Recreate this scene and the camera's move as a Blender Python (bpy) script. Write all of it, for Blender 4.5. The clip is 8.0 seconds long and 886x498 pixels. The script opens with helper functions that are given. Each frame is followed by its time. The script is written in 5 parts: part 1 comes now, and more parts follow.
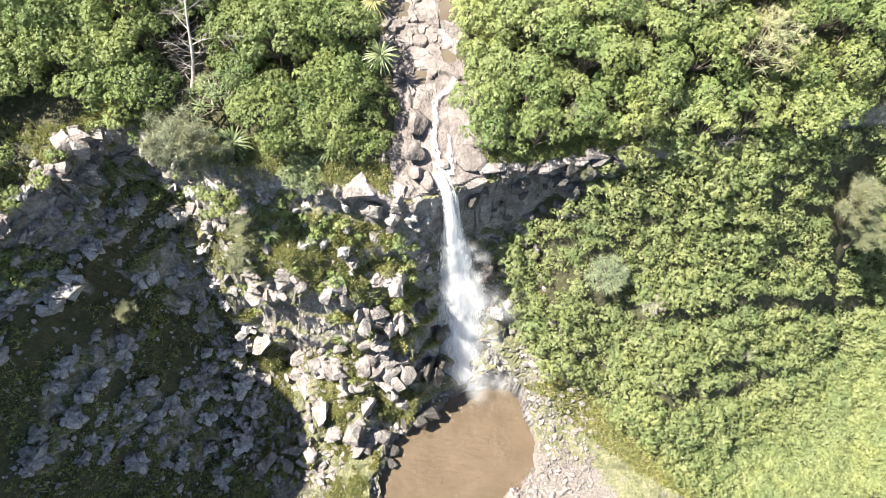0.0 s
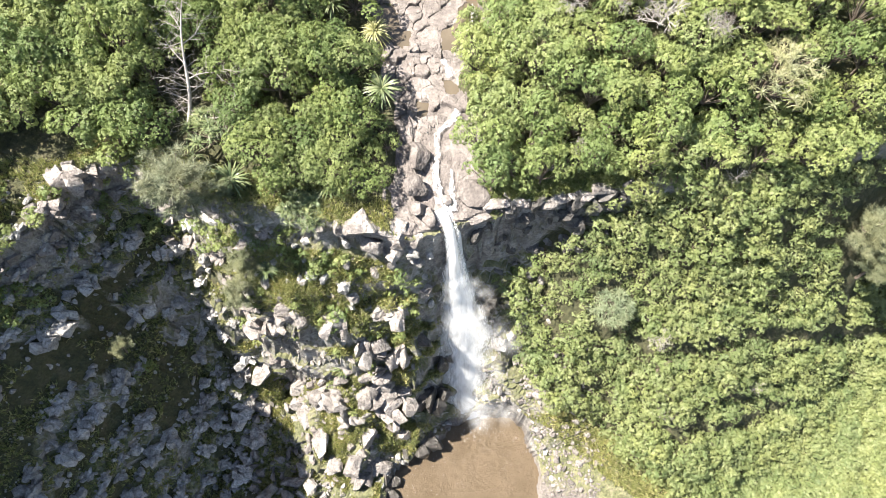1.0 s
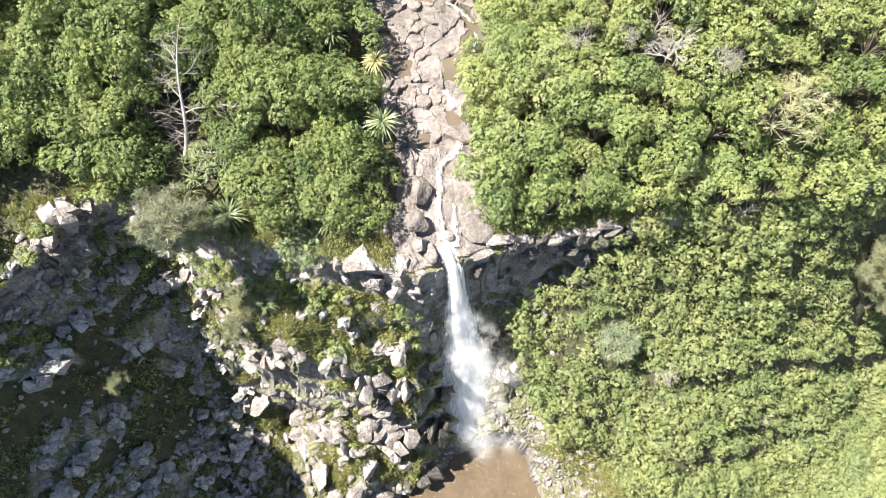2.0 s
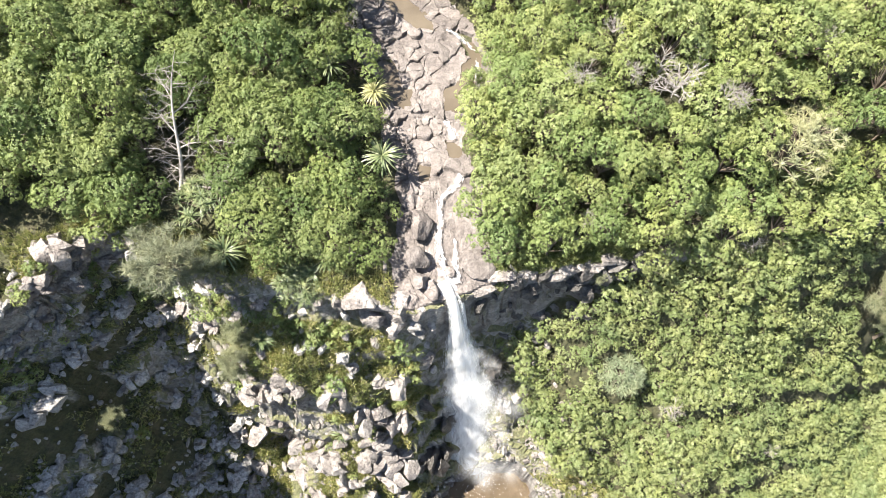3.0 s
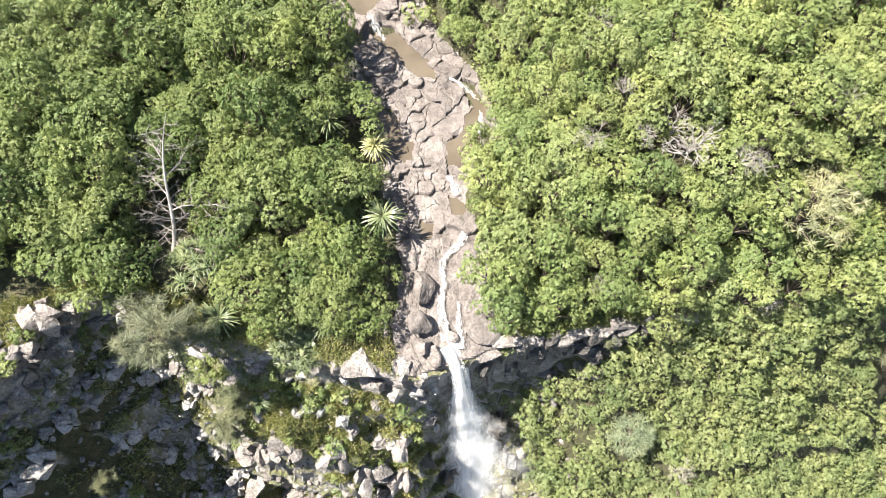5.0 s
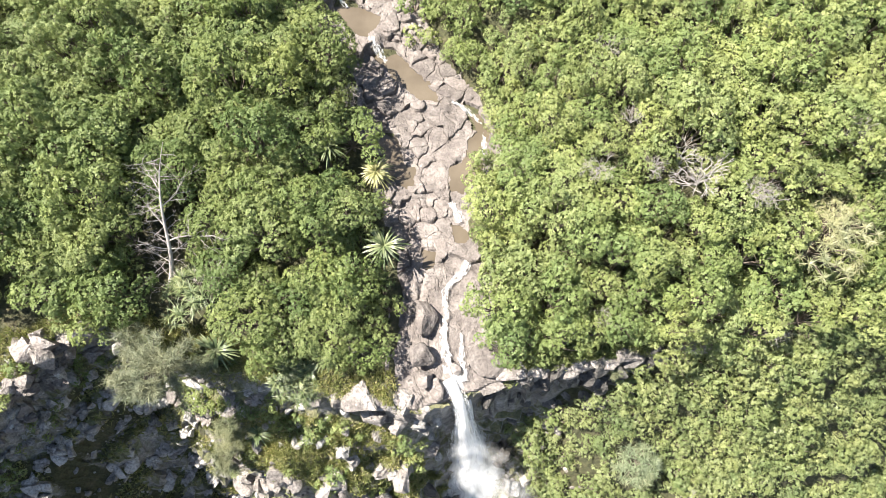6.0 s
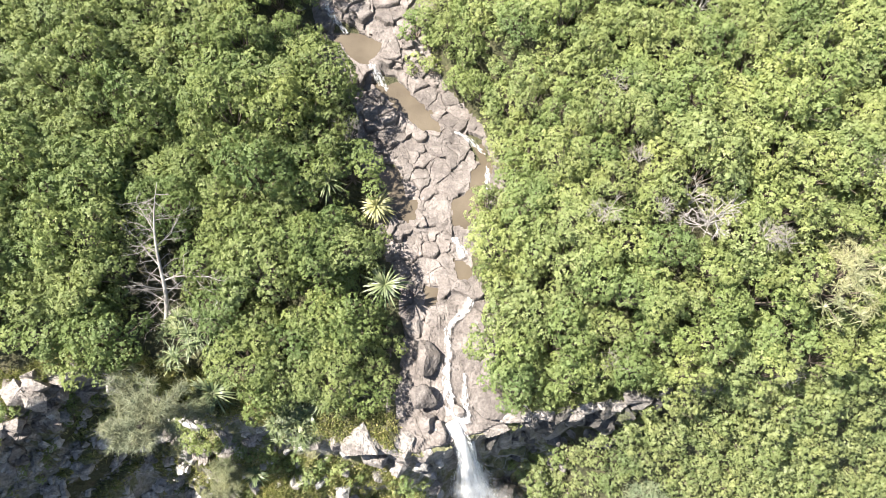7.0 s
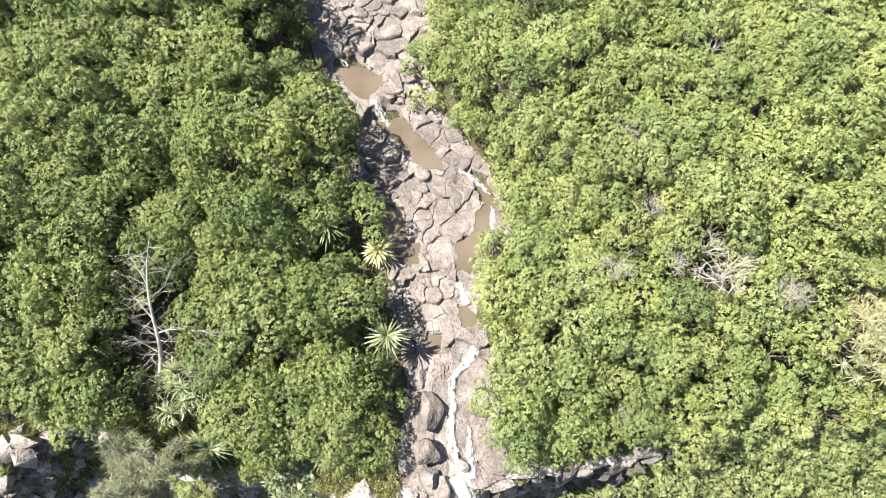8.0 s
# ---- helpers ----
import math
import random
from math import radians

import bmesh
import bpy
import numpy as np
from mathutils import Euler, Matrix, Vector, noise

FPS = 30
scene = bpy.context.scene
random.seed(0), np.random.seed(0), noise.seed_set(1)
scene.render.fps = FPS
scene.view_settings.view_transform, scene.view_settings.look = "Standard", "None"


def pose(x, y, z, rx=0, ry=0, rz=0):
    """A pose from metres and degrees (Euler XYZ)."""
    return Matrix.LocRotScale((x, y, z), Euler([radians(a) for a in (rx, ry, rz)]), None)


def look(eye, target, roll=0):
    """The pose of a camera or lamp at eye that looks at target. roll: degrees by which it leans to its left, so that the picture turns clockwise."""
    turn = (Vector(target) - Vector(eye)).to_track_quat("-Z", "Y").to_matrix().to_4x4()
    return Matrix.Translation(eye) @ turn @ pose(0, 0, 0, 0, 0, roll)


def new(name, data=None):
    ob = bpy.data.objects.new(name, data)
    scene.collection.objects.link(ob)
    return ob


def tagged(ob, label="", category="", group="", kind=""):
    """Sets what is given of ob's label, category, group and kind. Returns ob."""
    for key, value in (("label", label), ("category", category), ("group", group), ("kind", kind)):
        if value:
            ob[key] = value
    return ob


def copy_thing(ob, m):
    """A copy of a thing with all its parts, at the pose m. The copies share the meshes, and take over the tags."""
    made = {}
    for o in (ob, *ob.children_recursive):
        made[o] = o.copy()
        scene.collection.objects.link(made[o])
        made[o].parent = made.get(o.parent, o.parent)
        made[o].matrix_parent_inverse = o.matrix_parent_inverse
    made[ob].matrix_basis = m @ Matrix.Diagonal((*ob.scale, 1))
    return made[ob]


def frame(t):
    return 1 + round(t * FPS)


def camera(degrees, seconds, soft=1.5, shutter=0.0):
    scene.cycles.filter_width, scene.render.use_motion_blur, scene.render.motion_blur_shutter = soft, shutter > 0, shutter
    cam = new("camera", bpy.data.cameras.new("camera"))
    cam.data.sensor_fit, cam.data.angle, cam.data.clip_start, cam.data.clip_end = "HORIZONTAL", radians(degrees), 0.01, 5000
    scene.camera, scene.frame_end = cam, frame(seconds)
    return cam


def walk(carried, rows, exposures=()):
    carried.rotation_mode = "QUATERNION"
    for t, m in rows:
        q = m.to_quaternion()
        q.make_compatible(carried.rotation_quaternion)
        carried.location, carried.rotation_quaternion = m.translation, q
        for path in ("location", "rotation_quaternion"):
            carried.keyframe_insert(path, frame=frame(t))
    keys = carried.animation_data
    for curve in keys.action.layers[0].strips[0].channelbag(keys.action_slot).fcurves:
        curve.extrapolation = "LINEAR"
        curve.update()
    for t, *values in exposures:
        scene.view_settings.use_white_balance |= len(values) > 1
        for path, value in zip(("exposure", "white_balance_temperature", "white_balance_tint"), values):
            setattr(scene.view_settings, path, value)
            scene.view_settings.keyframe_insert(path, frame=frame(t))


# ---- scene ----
cam = camera(66.00, 8.0, soft=0.55)
PATH = [
    (0.0, look((0.882, -32.992, 56.392), (0.331, -6.580, 2.520), 0.205)),
    (0.5, look((0.930, -31.050, 56.518), (0.234, -4.739, 2.599), -0.070)),
    (1.0, look((0.801, -29.047, 56.618), (0.034, -2.726, 2.705), -0.210)),
    (1.5, look((0.648, -27.277, 56.700), (-0.145, -0.902, 2.814), -0.291)),
    (3.0, look((0.393, -21.719, 57.198), (-0.425, 4.439, 3.206), -0.397)),
    (3.5, look((0.280, -20.114, 57.363), (-0.486, 6.001, 3.350), -0.322)),
    (4.0, look((0.149, -18.370, 57.558), (-0.562, 7.642, 3.495), -0.227)),
    (4.5, look((0.093, -16.900, 57.614), (-0.687, 9.057, 3.525), -0.394)),
    (6.0, look((-0.219, -12.529, 57.716), (-1.126, 13.272, 3.555), -0.622)),
    (6.5, look((-0.310, -10.890, 57.717), (-1.265, 14.849, 3.527), -0.707)),
    (7.0, look((-0.480, -8.810, 57.774), (-1.440, 16.806, 3.526), -0.711)),
    (7.5, look((-0.709, -6.535, 57.867), (-1.611, 18.826, 3.498), -0.592)),
    (8.0, look((-0.979, -3.833, 57.926), (-1.872, 21.179, 3.395), -0.584)),
]
walk(cam, PATH, exposures=[(0.0, 2.24), (8.0, 2.08)])

# ---- light ----
SUN_EL, SUN_AZ = 59.0, (-1.0, 0.005)
world = bpy.data.worlds.new("sky")
scene.world = world
world.use_nodes = True
wn = world.node_tree.nodes
sky = wn.new("ShaderNodeTexSky")
sky.sky_type, sky.sun_disc = "NISHITA", False
sky.sun_elevation, sky.sun_rotation = radians(SUN_EL), math.atan2(SUN_AZ[0], SUN_AZ[1])
world.node_tree.links.new(sky.outputs[0], wn["Background"].inputs[0])
wn["Background"].inputs[1].default_value = 0.057
sun_data = bpy.data.lights.new("sun", "SUN")
sun_data.energy, sun_data.angle, sun_data.color = 5.0, radians(0.55), (1.0, 0.94, 0.84)
sun = new("sun", sun_data)
cs = math.cos(radians(SUN_EL))
sun.matrix_world = look((SUN_AZ[0] * cs * 300, SUN_AZ[1] * cs * 300, math.sin(radians(SUN_EL)) * 300), (0, 0, 0))


# ---- node helpers and materials ----
def material(name):
    m = bpy.data.materials.new(name)
    m.use_nodes = True
    return m, m.node_tree.nodes, m.node_tree.links, m.node_tree.nodes["Principled BSDF"]


def put(nodes, kind, **values):
    n = nodes.new(kind)
    for key, v in values.items():
        n.inputs[key].default_value = v
    return n


def noise_tex(nodes, links, where, scale, detail=5.0, rough=0.55, stretch=None):
    if stretch:
        mp = put(nodes, "ShaderNodeMapping")
        mp.inputs["Scale"].default_value = stretch
        links.new(where, mp.inputs["Vector"])
        where = mp.outputs[0]
    n = put(nodes, "ShaderNodeTexNoise", Scale=scale, Detail=detail, Roughness=rough)
    links.new(where, n.inputs["Vector"])
    return n.outputs[0]


def ramp(nodes, links, fac, stops):
    r = nodes.new("ShaderNodeValToRGB")
    el = r.color_ramp.elements
    while len(el) < len(stops):
        el.new(0.5)
    for e, (p, c) in zip(el, stops):
        e.position, e.color = p, (*c, 1) if len(c) == 3 else c
    links.new(fac, r.inputs[0])
    return r.outputs[0]


def blend(nodes, links, fac, a, b, how="MIX"):
    n = nodes.new("ShaderNodeMix")
    n.data_type, n.blend_type = "RGBA", how
    for sock, v in ((n.inputs[0], fac), (n.inputs[6], a), (n.inputs[7], b)):
        if hasattr(v, "is_linked"):
            links.new(v, sock)
        else:
            sock.default_value = v if isinstance(v, float) else (*v, 1)
    return n.outputs[2]


def calc(nodes, links, op, a, b=0.0, c=0.0):
    n = nodes.new("ShaderNodeMath")
    n.operation = op
    for sock, v in zip(n.inputs, (a, b, c)):
        if hasattr(v, "is_linked"):
            links.new(v, sock)
        else:
            sock.default_value = v
    return n.outputs[0]


def relief(nodes, links, bsdf, height, strength=0.6, distance=0.15):
    b = put(nodes, "ShaderNodeBump", Strength=strength, Distance=distance)
    links.new(height, b.inputs["Height"])
    links.new(b.outputs[0], bsdf.inputs["Normal"])


def rock_material(name, dark, mid, light, lichen=0.3, rough=0.85, grain=0.4, bump=0.3):
    m, n, l, p = material(name)
    pos = n.new("ShaderNodeNewGeometry").outputs["Position"]
    rnd = n.new("ShaderNodeObjectInfo").outputs["Random"]
    big = noise_tex(n, l, pos, 0.55, 6, 0.6)
    fine = noise_tex(n, l, pos, 4.5, 8, 0.65)
    col = ramp(n, l, big, [(0.3, dark), (0.5, mid), (0.72, light)])
    tone = ramp(n, l, fine, [(0.28, (grain, grain * 0.98, grain * 0.96)), (0.5, (1, 1, 1)), (0.75, (1.3, 1.28, 1.25))])
    col = blend(n, l, 1.0, col, tone, "MULTIPLY")
    spots = ramp(n, l, noise_tex(n, l, pos, 2.2, 9, 0.75), [(0.56, (0, 0, 0)), (0.66, (lichen, lichen, lichen))])
    col = blend(n, l, spots, col, (0.55, 0.54, 0.5))
    shade = calc(n, l, "MULTIPLY_ADD", rnd, 0.45, 0.78)
    col = blend(n, l, 1.0, col, shade, "MULTIPLY")
    seam = noise_tex(n, l, pos, 0.45, 3, 0.5)
    crease = ramp(n, l, calc(n, l, "ABSOLUTE", calc(n, l, "SUBTRACT", seam, 0.5)), [(0.0, (0, 0, 0)), (0.01, (1, 1, 1))])
    l.new(blend(n, l, calc(n, l, "MULTIPLY_ADD", crease, -0.22, 0.22), col, (0.06, 0.052, 0.047)), p.inputs["Base Color"])
    p.inputs["Roughness"].default_value = rough
    height = calc(n, l, "ADD", calc(n, l, "ADD", fine, calc(n, l, "MULTIPLY", noise_tex(n, l, pos, 1.6, 5, 0.6), 1.5)), calc(n, l, "MULTIPLY", crease, 0.3))
    relief(n, l, p, height, 1.0, bump)
    return m


ROCK_BED = rock_material("streambed_basalt", (0.088, 0.074, 0.068), (0.145, 0.125, 0.115), (0.215, 0.19, 0.177), 0.1, grain=0.6, bump=0.16)
ROCK_PALE = rock_material("sunlit_cliff_stone", (0.13, 0.114, 0.105), (0.24, 0.215, 0.2), (0.365, 0.336, 0.314), 0.3)
ROCK_GREY = rock_material("grey_basalt", (0.165, 0.157, 0.15), (0.335, 0.319, 0.304), (0.5, 0.48, 0.46), 0.75)
ROCK_SHORE = rock_material("pinkish_shore_stone", (0.13, 0.112, 0.103), (0.215, 0.19, 0.176), (0.31, 0.282, 0.262), 0.25)
# Basalt darkened to carry the shade of the east cliff's overhung face.
ROCK_FACE_SHADE = rock_material("shade_toned_cliff_basalt", (0.055, 0.05, 0.047), (0.105, 0.097, 0.09), (0.19, 0.178, 0.166), 0.15)
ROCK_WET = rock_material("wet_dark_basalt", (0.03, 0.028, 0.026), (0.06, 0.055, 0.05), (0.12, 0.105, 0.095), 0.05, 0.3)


def ground_material():
    m, n, l, p = material("valley_ground")
    geo = n.new("ShaderNodeNewGeometry")
    pos = geo.outputs["Position"]
    xyz = n.new("ShaderNodeSeparateXYZ")
    l.new(geo.outputs["Normal"], xyz.inputs[0])
    big = noise_tex(n, l, pos, 0.5, 7, 0.62)
    fine = noise_tex(n, l, pos, 3.5, 9, 0.68)
    rock = ramp(n, l, big, [(0.3, (0.12, 0.111, 0.104)), (0.5, (0.265, 0.249, 0.234)), (0.7, (0.44, 0.42, 0.395))])
    tone = ramp(n, l, fine, [(0.3, (0.45, 0.45, 0.45)), (0.55, (1, 1, 1)), (0.8, (1.25, 1.22, 1.2))])
    rock = blend(n, l, 1.0, rock, tone, "MULTIPLY")
    grass = ramp(n, l, noise_tex(n, l, pos, 0.9, 8, 0.7), [(0.33, (0.07, 0.078, 0.034)), (0.47, (0.135, 0.14, 0.06)), (0.6, (0.2, 0.19, 0.1)), (0.75, (0.26, 0.23, 0.16))])
    grass = blend(n, l, 1.0, grass, tone, "MULTIPLY")
    flat = calc(n, l, "ADD", xyz.outputs[2], calc(n, l, "MULTIPLY_ADD", noise_tex(n, l, pos, 1.3, 8, 0.7), 1.3, -0.65))
    where = ramp(n, l, flat, [(0.18, (0, 0, 0)), (0.56, (0.95, 0.95, 0.95))])
    col = blend(n, l, where, rock, grass)
    high = n.new("ShaderNodeSeparateXYZ")
    l.new(pos, high.inputs[0])
    low = calc(n, l, "MULTIPLY_ADD", noise_tex(n, l, pos, 0.6, 6, 0.65), 3.0, high.outputs[2])
    gravel = blend(n, l, 1.0, ramp(n, l, noise_tex(n, l, pos, 6.0, 6, 0.7), [(0.3, (0.13, 0.112, 0.1)), (0.6, (0.225, 0.198, 0.178)), (0.8, (0.31, 0.28, 0.258))]), tone, "MULTIPLY")
    silt = ramp(n, l, calc(n, l, "MULTIPLY_ADD", low, 0.2, 7.0), [(0.38, (1, 1, 1)), (0.58, (0, 0, 0))])
    col = blend(n, l, silt, col, gravel)
    own = n.new("ShaderNodeAttribute")
    own.attribute_name = "growth"
    soil = ramp(n, l, noise_tex(n, l, pos, 0.8, 8, 0.7), [(0.33, (0.036, 0.039, 0.016)), (0.5, (0.066, 0.067, 0.027)), (0.7, (0.11, 0.094, 0.054))])
    litter = ramp(n, l, calc(n, l, "ADD", own.outputs["Fac"], calc(n, l, "MULTIPLY_ADD", noise_tex(n, l, pos, 1.1, 7, 0.7), 1.0, -0.5)), [(0.38, (0, 0, 0)), (0.62, (1, 1, 1))])
    l.new(blend(n, l, litter, col, blend(n, l, 1.0, soil, tone, "MULTIPLY")), p.inputs["Base Color"])
    p.inputs["Roughness"].default_value = 0.9
    relief(n, l, p, calc(n, l, "ADD", fine, calc(n, l, "MULTIPLY", noise_tex(n, l, pos, 1.2, 6, 0.6), 1.5)), 1.0, 0.4)
    return m


GROUND = ground_material()


def leaf_material(name, dark, mid, light, rough=0.6, through_light=0.4, vary=1.0):
    m, n, l, p = material(name)
    geo = n.new("ShaderNodeNewGeometry")
    col = ramp(n, l, geo.outputs["Random Per Island"], [(0.0, dark), (0.5, mid), (1.0, light)])
    own = n.new("ShaderNodeAttribute")
    own.attribute_name = "tone"
    rnd = calc(n, l, "FRACT", calc(n, l, "ADD", n.new("ShaderNodeObjectInfo").outputs["Random"], own.outputs["Fac"]))
    tint = ramp(n, l, rnd, [(0.0, (0.66, 0.77, 0.72)), (0.25, (0.86, 0.93, 0.86)), (0.6, (1, 1, 0.97)), (0.82, (1.05, 1.06, 1.12)), (1.0, (1.1, 1.09, 1.0))])
    col = blend(n, l, vary, col, tint, "MULTIPLY")
    patch = ramp(n, l, noise_tex(n, l, geo.outputs["Position"], 0.33, 4, 0.6), [(0.32, (0.79, 0.82, 0.93)), (0.5, (1.04, 1, 1.1)), (0.68, (1.17, 1.08, 1.12))])
    col = blend(n, l, 1.0, col, patch, "MULTIPLY")
    l.new(col, p.inputs["Base Color"])
    p.inputs["Roughness"].default_value = rough
    p.inputs["Specular IOR Level"].default_value = 0.35
    t = n.new("ShaderNodeBsdfTranslucent")
    l.new(col, t.inputs["Color"])
    mix = n.new("ShaderNodeMixShader")
    mix.inputs[0].default_value = through_light
    l.new(p.outputs[0], mix.inputs[1])
    l.new(t.outputs[0], mix.inputs[2])
    l.new(mix.outputs[0], n["Material Output"].inputs["Surface"])
    return m


LEAF = leaf_material("broad_leaf", (0.158, 0.195, 0.06), (0.21, 0.254, 0.084), (0.262, 0.302, 0.116), 0.6)
LEAF_WEST = leaf_material("deep_green_leaf", (0.11, 0.143, 0.042), (0.158, 0.2, 0.06), (0.21, 0.25, 0.088), 0.6)
LEAF_SLOPE = leaf_material("yellow_green_leaf", (0.15, 0.183, 0.064), (0.2, 0.238, 0.088), (0.246, 0.28, 0.118), 0.5, vary=0.7)
LEAF_NEEDLE = leaf_material("grey_green_needle", (0.13, 0.147, 0.078), (0.2, 0.218, 0.118), (0.28, 0.293, 0.17), 0.6, 0.3)
LEAF_STRAP = leaf_material("strap_leaf", (0.06, 0.085, 0.036), (0.115, 0.148, 0.06), (0.2, 0.23, 0.11), 0.4, 0.2)
LEAF_PALE = leaf_material("pale_strap_leaf", (0.2, 0.21, 0.08), (0.3, 0.3, 0.13), (0.42, 0.4, 0.2), 0.4, 0.25)
LEAF_PANDAN = leaf_material("pale_grey_strap_leaf", (0.17, 0.185, 0.085), (0.25, 0.26, 0.13), (0.35, 0.35, 0.2), 0.45, 0.25, 0.3)
GRASS = leaf_material("grass_blade", (0.15, 0.185, 0.05), (0.25, 0.27, 0.09), (0.4, 0.37, 0.18), 0.6, 0.3)


def wood_material(name, a, b):
    m, n, l, p = material(name)
    pos = n.new("ShaderNodeNewGeometry").outputs["Position"]
    l.new(ramp(n, l, noise_tex(n, l, pos, 3.0, 7, 0.6, (1, 1, 0.3)), [(0.3, a), (0.7, b)]), p.inputs["Base Color"])
    p.inputs["Roughness"].default_value = 0.85
    return m


BARK = wood_material("brown_bark", (0.07, 0.05, 0.038), (0.16, 0.13, 0.1))
DEADWOOD = wood_material("bleached_deadwood", (0.2, 0.18, 0.165), (0.38, 0.35, 0.325))
TWIG = wood_material("grey_brown_twig", (0.16, 0.14, 0.13), (0.33, 0.3, 0.28))


def water_material(name, deep, shoal, wave, rough=0.07, fine=1.0, tall=0.12):
    m, n, l, p = material(name)
    pos = n.new("ShaderNodeNewGeometry").outputs["Position"]
    l.new(ramp(n, l, noise_tex(n, l, pos, 0.22, 5, 0.55), [(0.35, deep), (0.7, shoal)]), p.inputs["Base Color"])
    p.inputs["Roughness"].default_value = rough
    p.inputs["IOR"].default_value = 1.33
    ripples = calc(n, l, "ADD", noise_tex(n, l, pos, 4.5 * fine, 5, 0.7), calc(n, l, "MULTIPLY", noise_tex(n, l, pos, 0.8, 3, 0.5), 1.6))
    relief(n, l, p, ripples, wave, tall)
    return m


POOL_WATER = water_material("silty_pool_water", (0.103, 0.077, 0.051), (0.13, 0.099, 0.068), 0.9, 0.06, 2.2, 0.3)
STREAM_WATER = water_material("silty_stream_water", (0.072, 0.058, 0.042), (0.112, 0.092, 0.068), 0.3)


def foam_material(name, cover, across, along, fade=0.35, soft=0.2):
    """White water on a band: strands along its run, thinner towards its sides."""
    m, n, l, p = material(name)
    uv = n.new("ShaderNodeUVMap")
    uv.uv_map = "flow"
    xy = n.new("ShaderNodeSeparateXYZ")
    l.new(uv.outputs[0], xy.inputs[0])
    p.inputs["Base Color"].default_value = (0.88, 0.885, 0.89, 1)
    p.inputs["Roughness"].default_value = 0.6
    strands = noise_tex(n, l, uv.outputs[0], 1.0, 6, 0.62, (across, along, 1))
    edge = calc(n, l, "MULTIPLY", calc(n, l, "POWER", calc(n, l, "ABSOLUTE", xy.outputs[0]), 2.5), fade)
    a = ramp(n, l, calc(n, l, "SUBTRACT", strands, edge), [(cover - soft, (0, 0, 0)), (cover + soft * 0.5, (1, 1, 1))])
    relief(n, l, p, strands, 0.5, 0.2)
    t = n.new("ShaderNodeBsdfTranslucent")
    t.inputs["Color"].default_value = (0.88, 0.885, 0.89, 1)
    clear = n.new("ShaderNodeBsdfTransparent")
    lit, seen = n.new("ShaderNodeMixShader"), n.new("ShaderNodeMixShader")
    lit.inputs[0].default_value = 0.5
    for src, dst in ((p.outputs[0], lit.inputs[1]), (t.outputs[0], lit.inputs[2]), (a, seen.inputs[0]), (clear.outputs[0], seen.inputs[1]), (lit.outputs[0], seen.inputs[2]), (seen.outputs[0], n["Material Output"].inputs["Surface"])):
        l.new(src, dst)
    return m


FOAM_DENSE = foam_material("dense_white_water", 0.36, 2.4, 0.2, 0.34, 0.26)
FOAM_THIN = foam_material("thin_white_water", 0.44, 3.0, 0.22, 0.34, 0.36)
FOAM_STREAM = foam_material("stream_white_water", 0.52, 2.4, 1.5, 0.6, 0.14)
FROTH, n_froth, l_froth, p_froth = material("white_froth")
p_froth.inputs["Base Color"].default_value, p_froth.inputs["Roughness"].default_value = (0.93, 0.935, 0.94, 1), 0.7
t_froth, x_froth = n_froth.new("ShaderNodeBsdfTranslucent"), n_froth.new("ShaderNodeMixShader")
t_froth.inputs[0].default_value, x_froth.inputs[0].default_value = (0.93, 0.935, 0.94, 1), 0.5
l_froth.new(p_froth.outputs[0], x_froth.inputs[1])
l_froth.new(t_froth.outputs[0], x_froth.inputs[2])
l_froth.new(x_froth.outputs[0], n_froth["Material Output"].inputs["Surface"])
m_spray, n_spray, l_spray, p_spray = material("spray_drops")
p_spray.inputs["Base Color"].default_value = (0.85, 0.86, 0.87, 1)
p_spray.inputs["Alpha"].default_value = 0.45
SPRAY = m_spray


# ---- terrain ----
def lattice(ix, iy, iz, seed):
    h = (ix * 374761393 + iy * 668265263 + iz * 2147483647 + seed * 144665) & 0xFFFFFFFF
    h = ((h ^ (h >> 13)) * 1274126177) & 0xFFFFFFFF
    return ((h ^ (h >> 16)) & 0xFFFF) / 32767.5 - 1.0


def vnoise(x, y, z=0.0, seed=0):
    x, y, z = np.broadcast_arrays(np.asarray(x, float), np.asarray(y, float), np.asarray(z, float))
    fx, fy, fz = np.floor(x), np.floor(y), np.floor(z)
    ix, iy, iz = fx.astype(np.int64), fy.astype(np.int64), fz.astype(np.int64)
    u, v, w = x - fx, y - fy, z - fz
    u, v, w = u * u * (3 - 2 * u), v * v * (3 - 2 * v), w * w * (3 - 2 * w)
    out = 0.0
    for a in (0, 1):
        for b in (0, 1):
            for c in (0, 1):
                out = out + (u if a else 1 - u) * (v if b else 1 - v) * (w if c else 1 - w) * lattice(ix + a, iy + b, iz + c, seed)
    return out


def fractal(x, y, z=0.0, scale=1.0, octaves=4, seed=0, ridged=False):
    out, amp, total = 0.0, 1.0, 0.0
    for k in range(octaves):
        f = scale * 2.03**k
        v = vnoise(np.asarray(x) * f, np.asarray(y) * f, np.asarray(z) * f, seed + 17 * k)
        out = out + amp * ((1 - 2 * np.abs(v)) if ridged else v)
        total, amp = total + amp, amp * 0.5
    return out / total


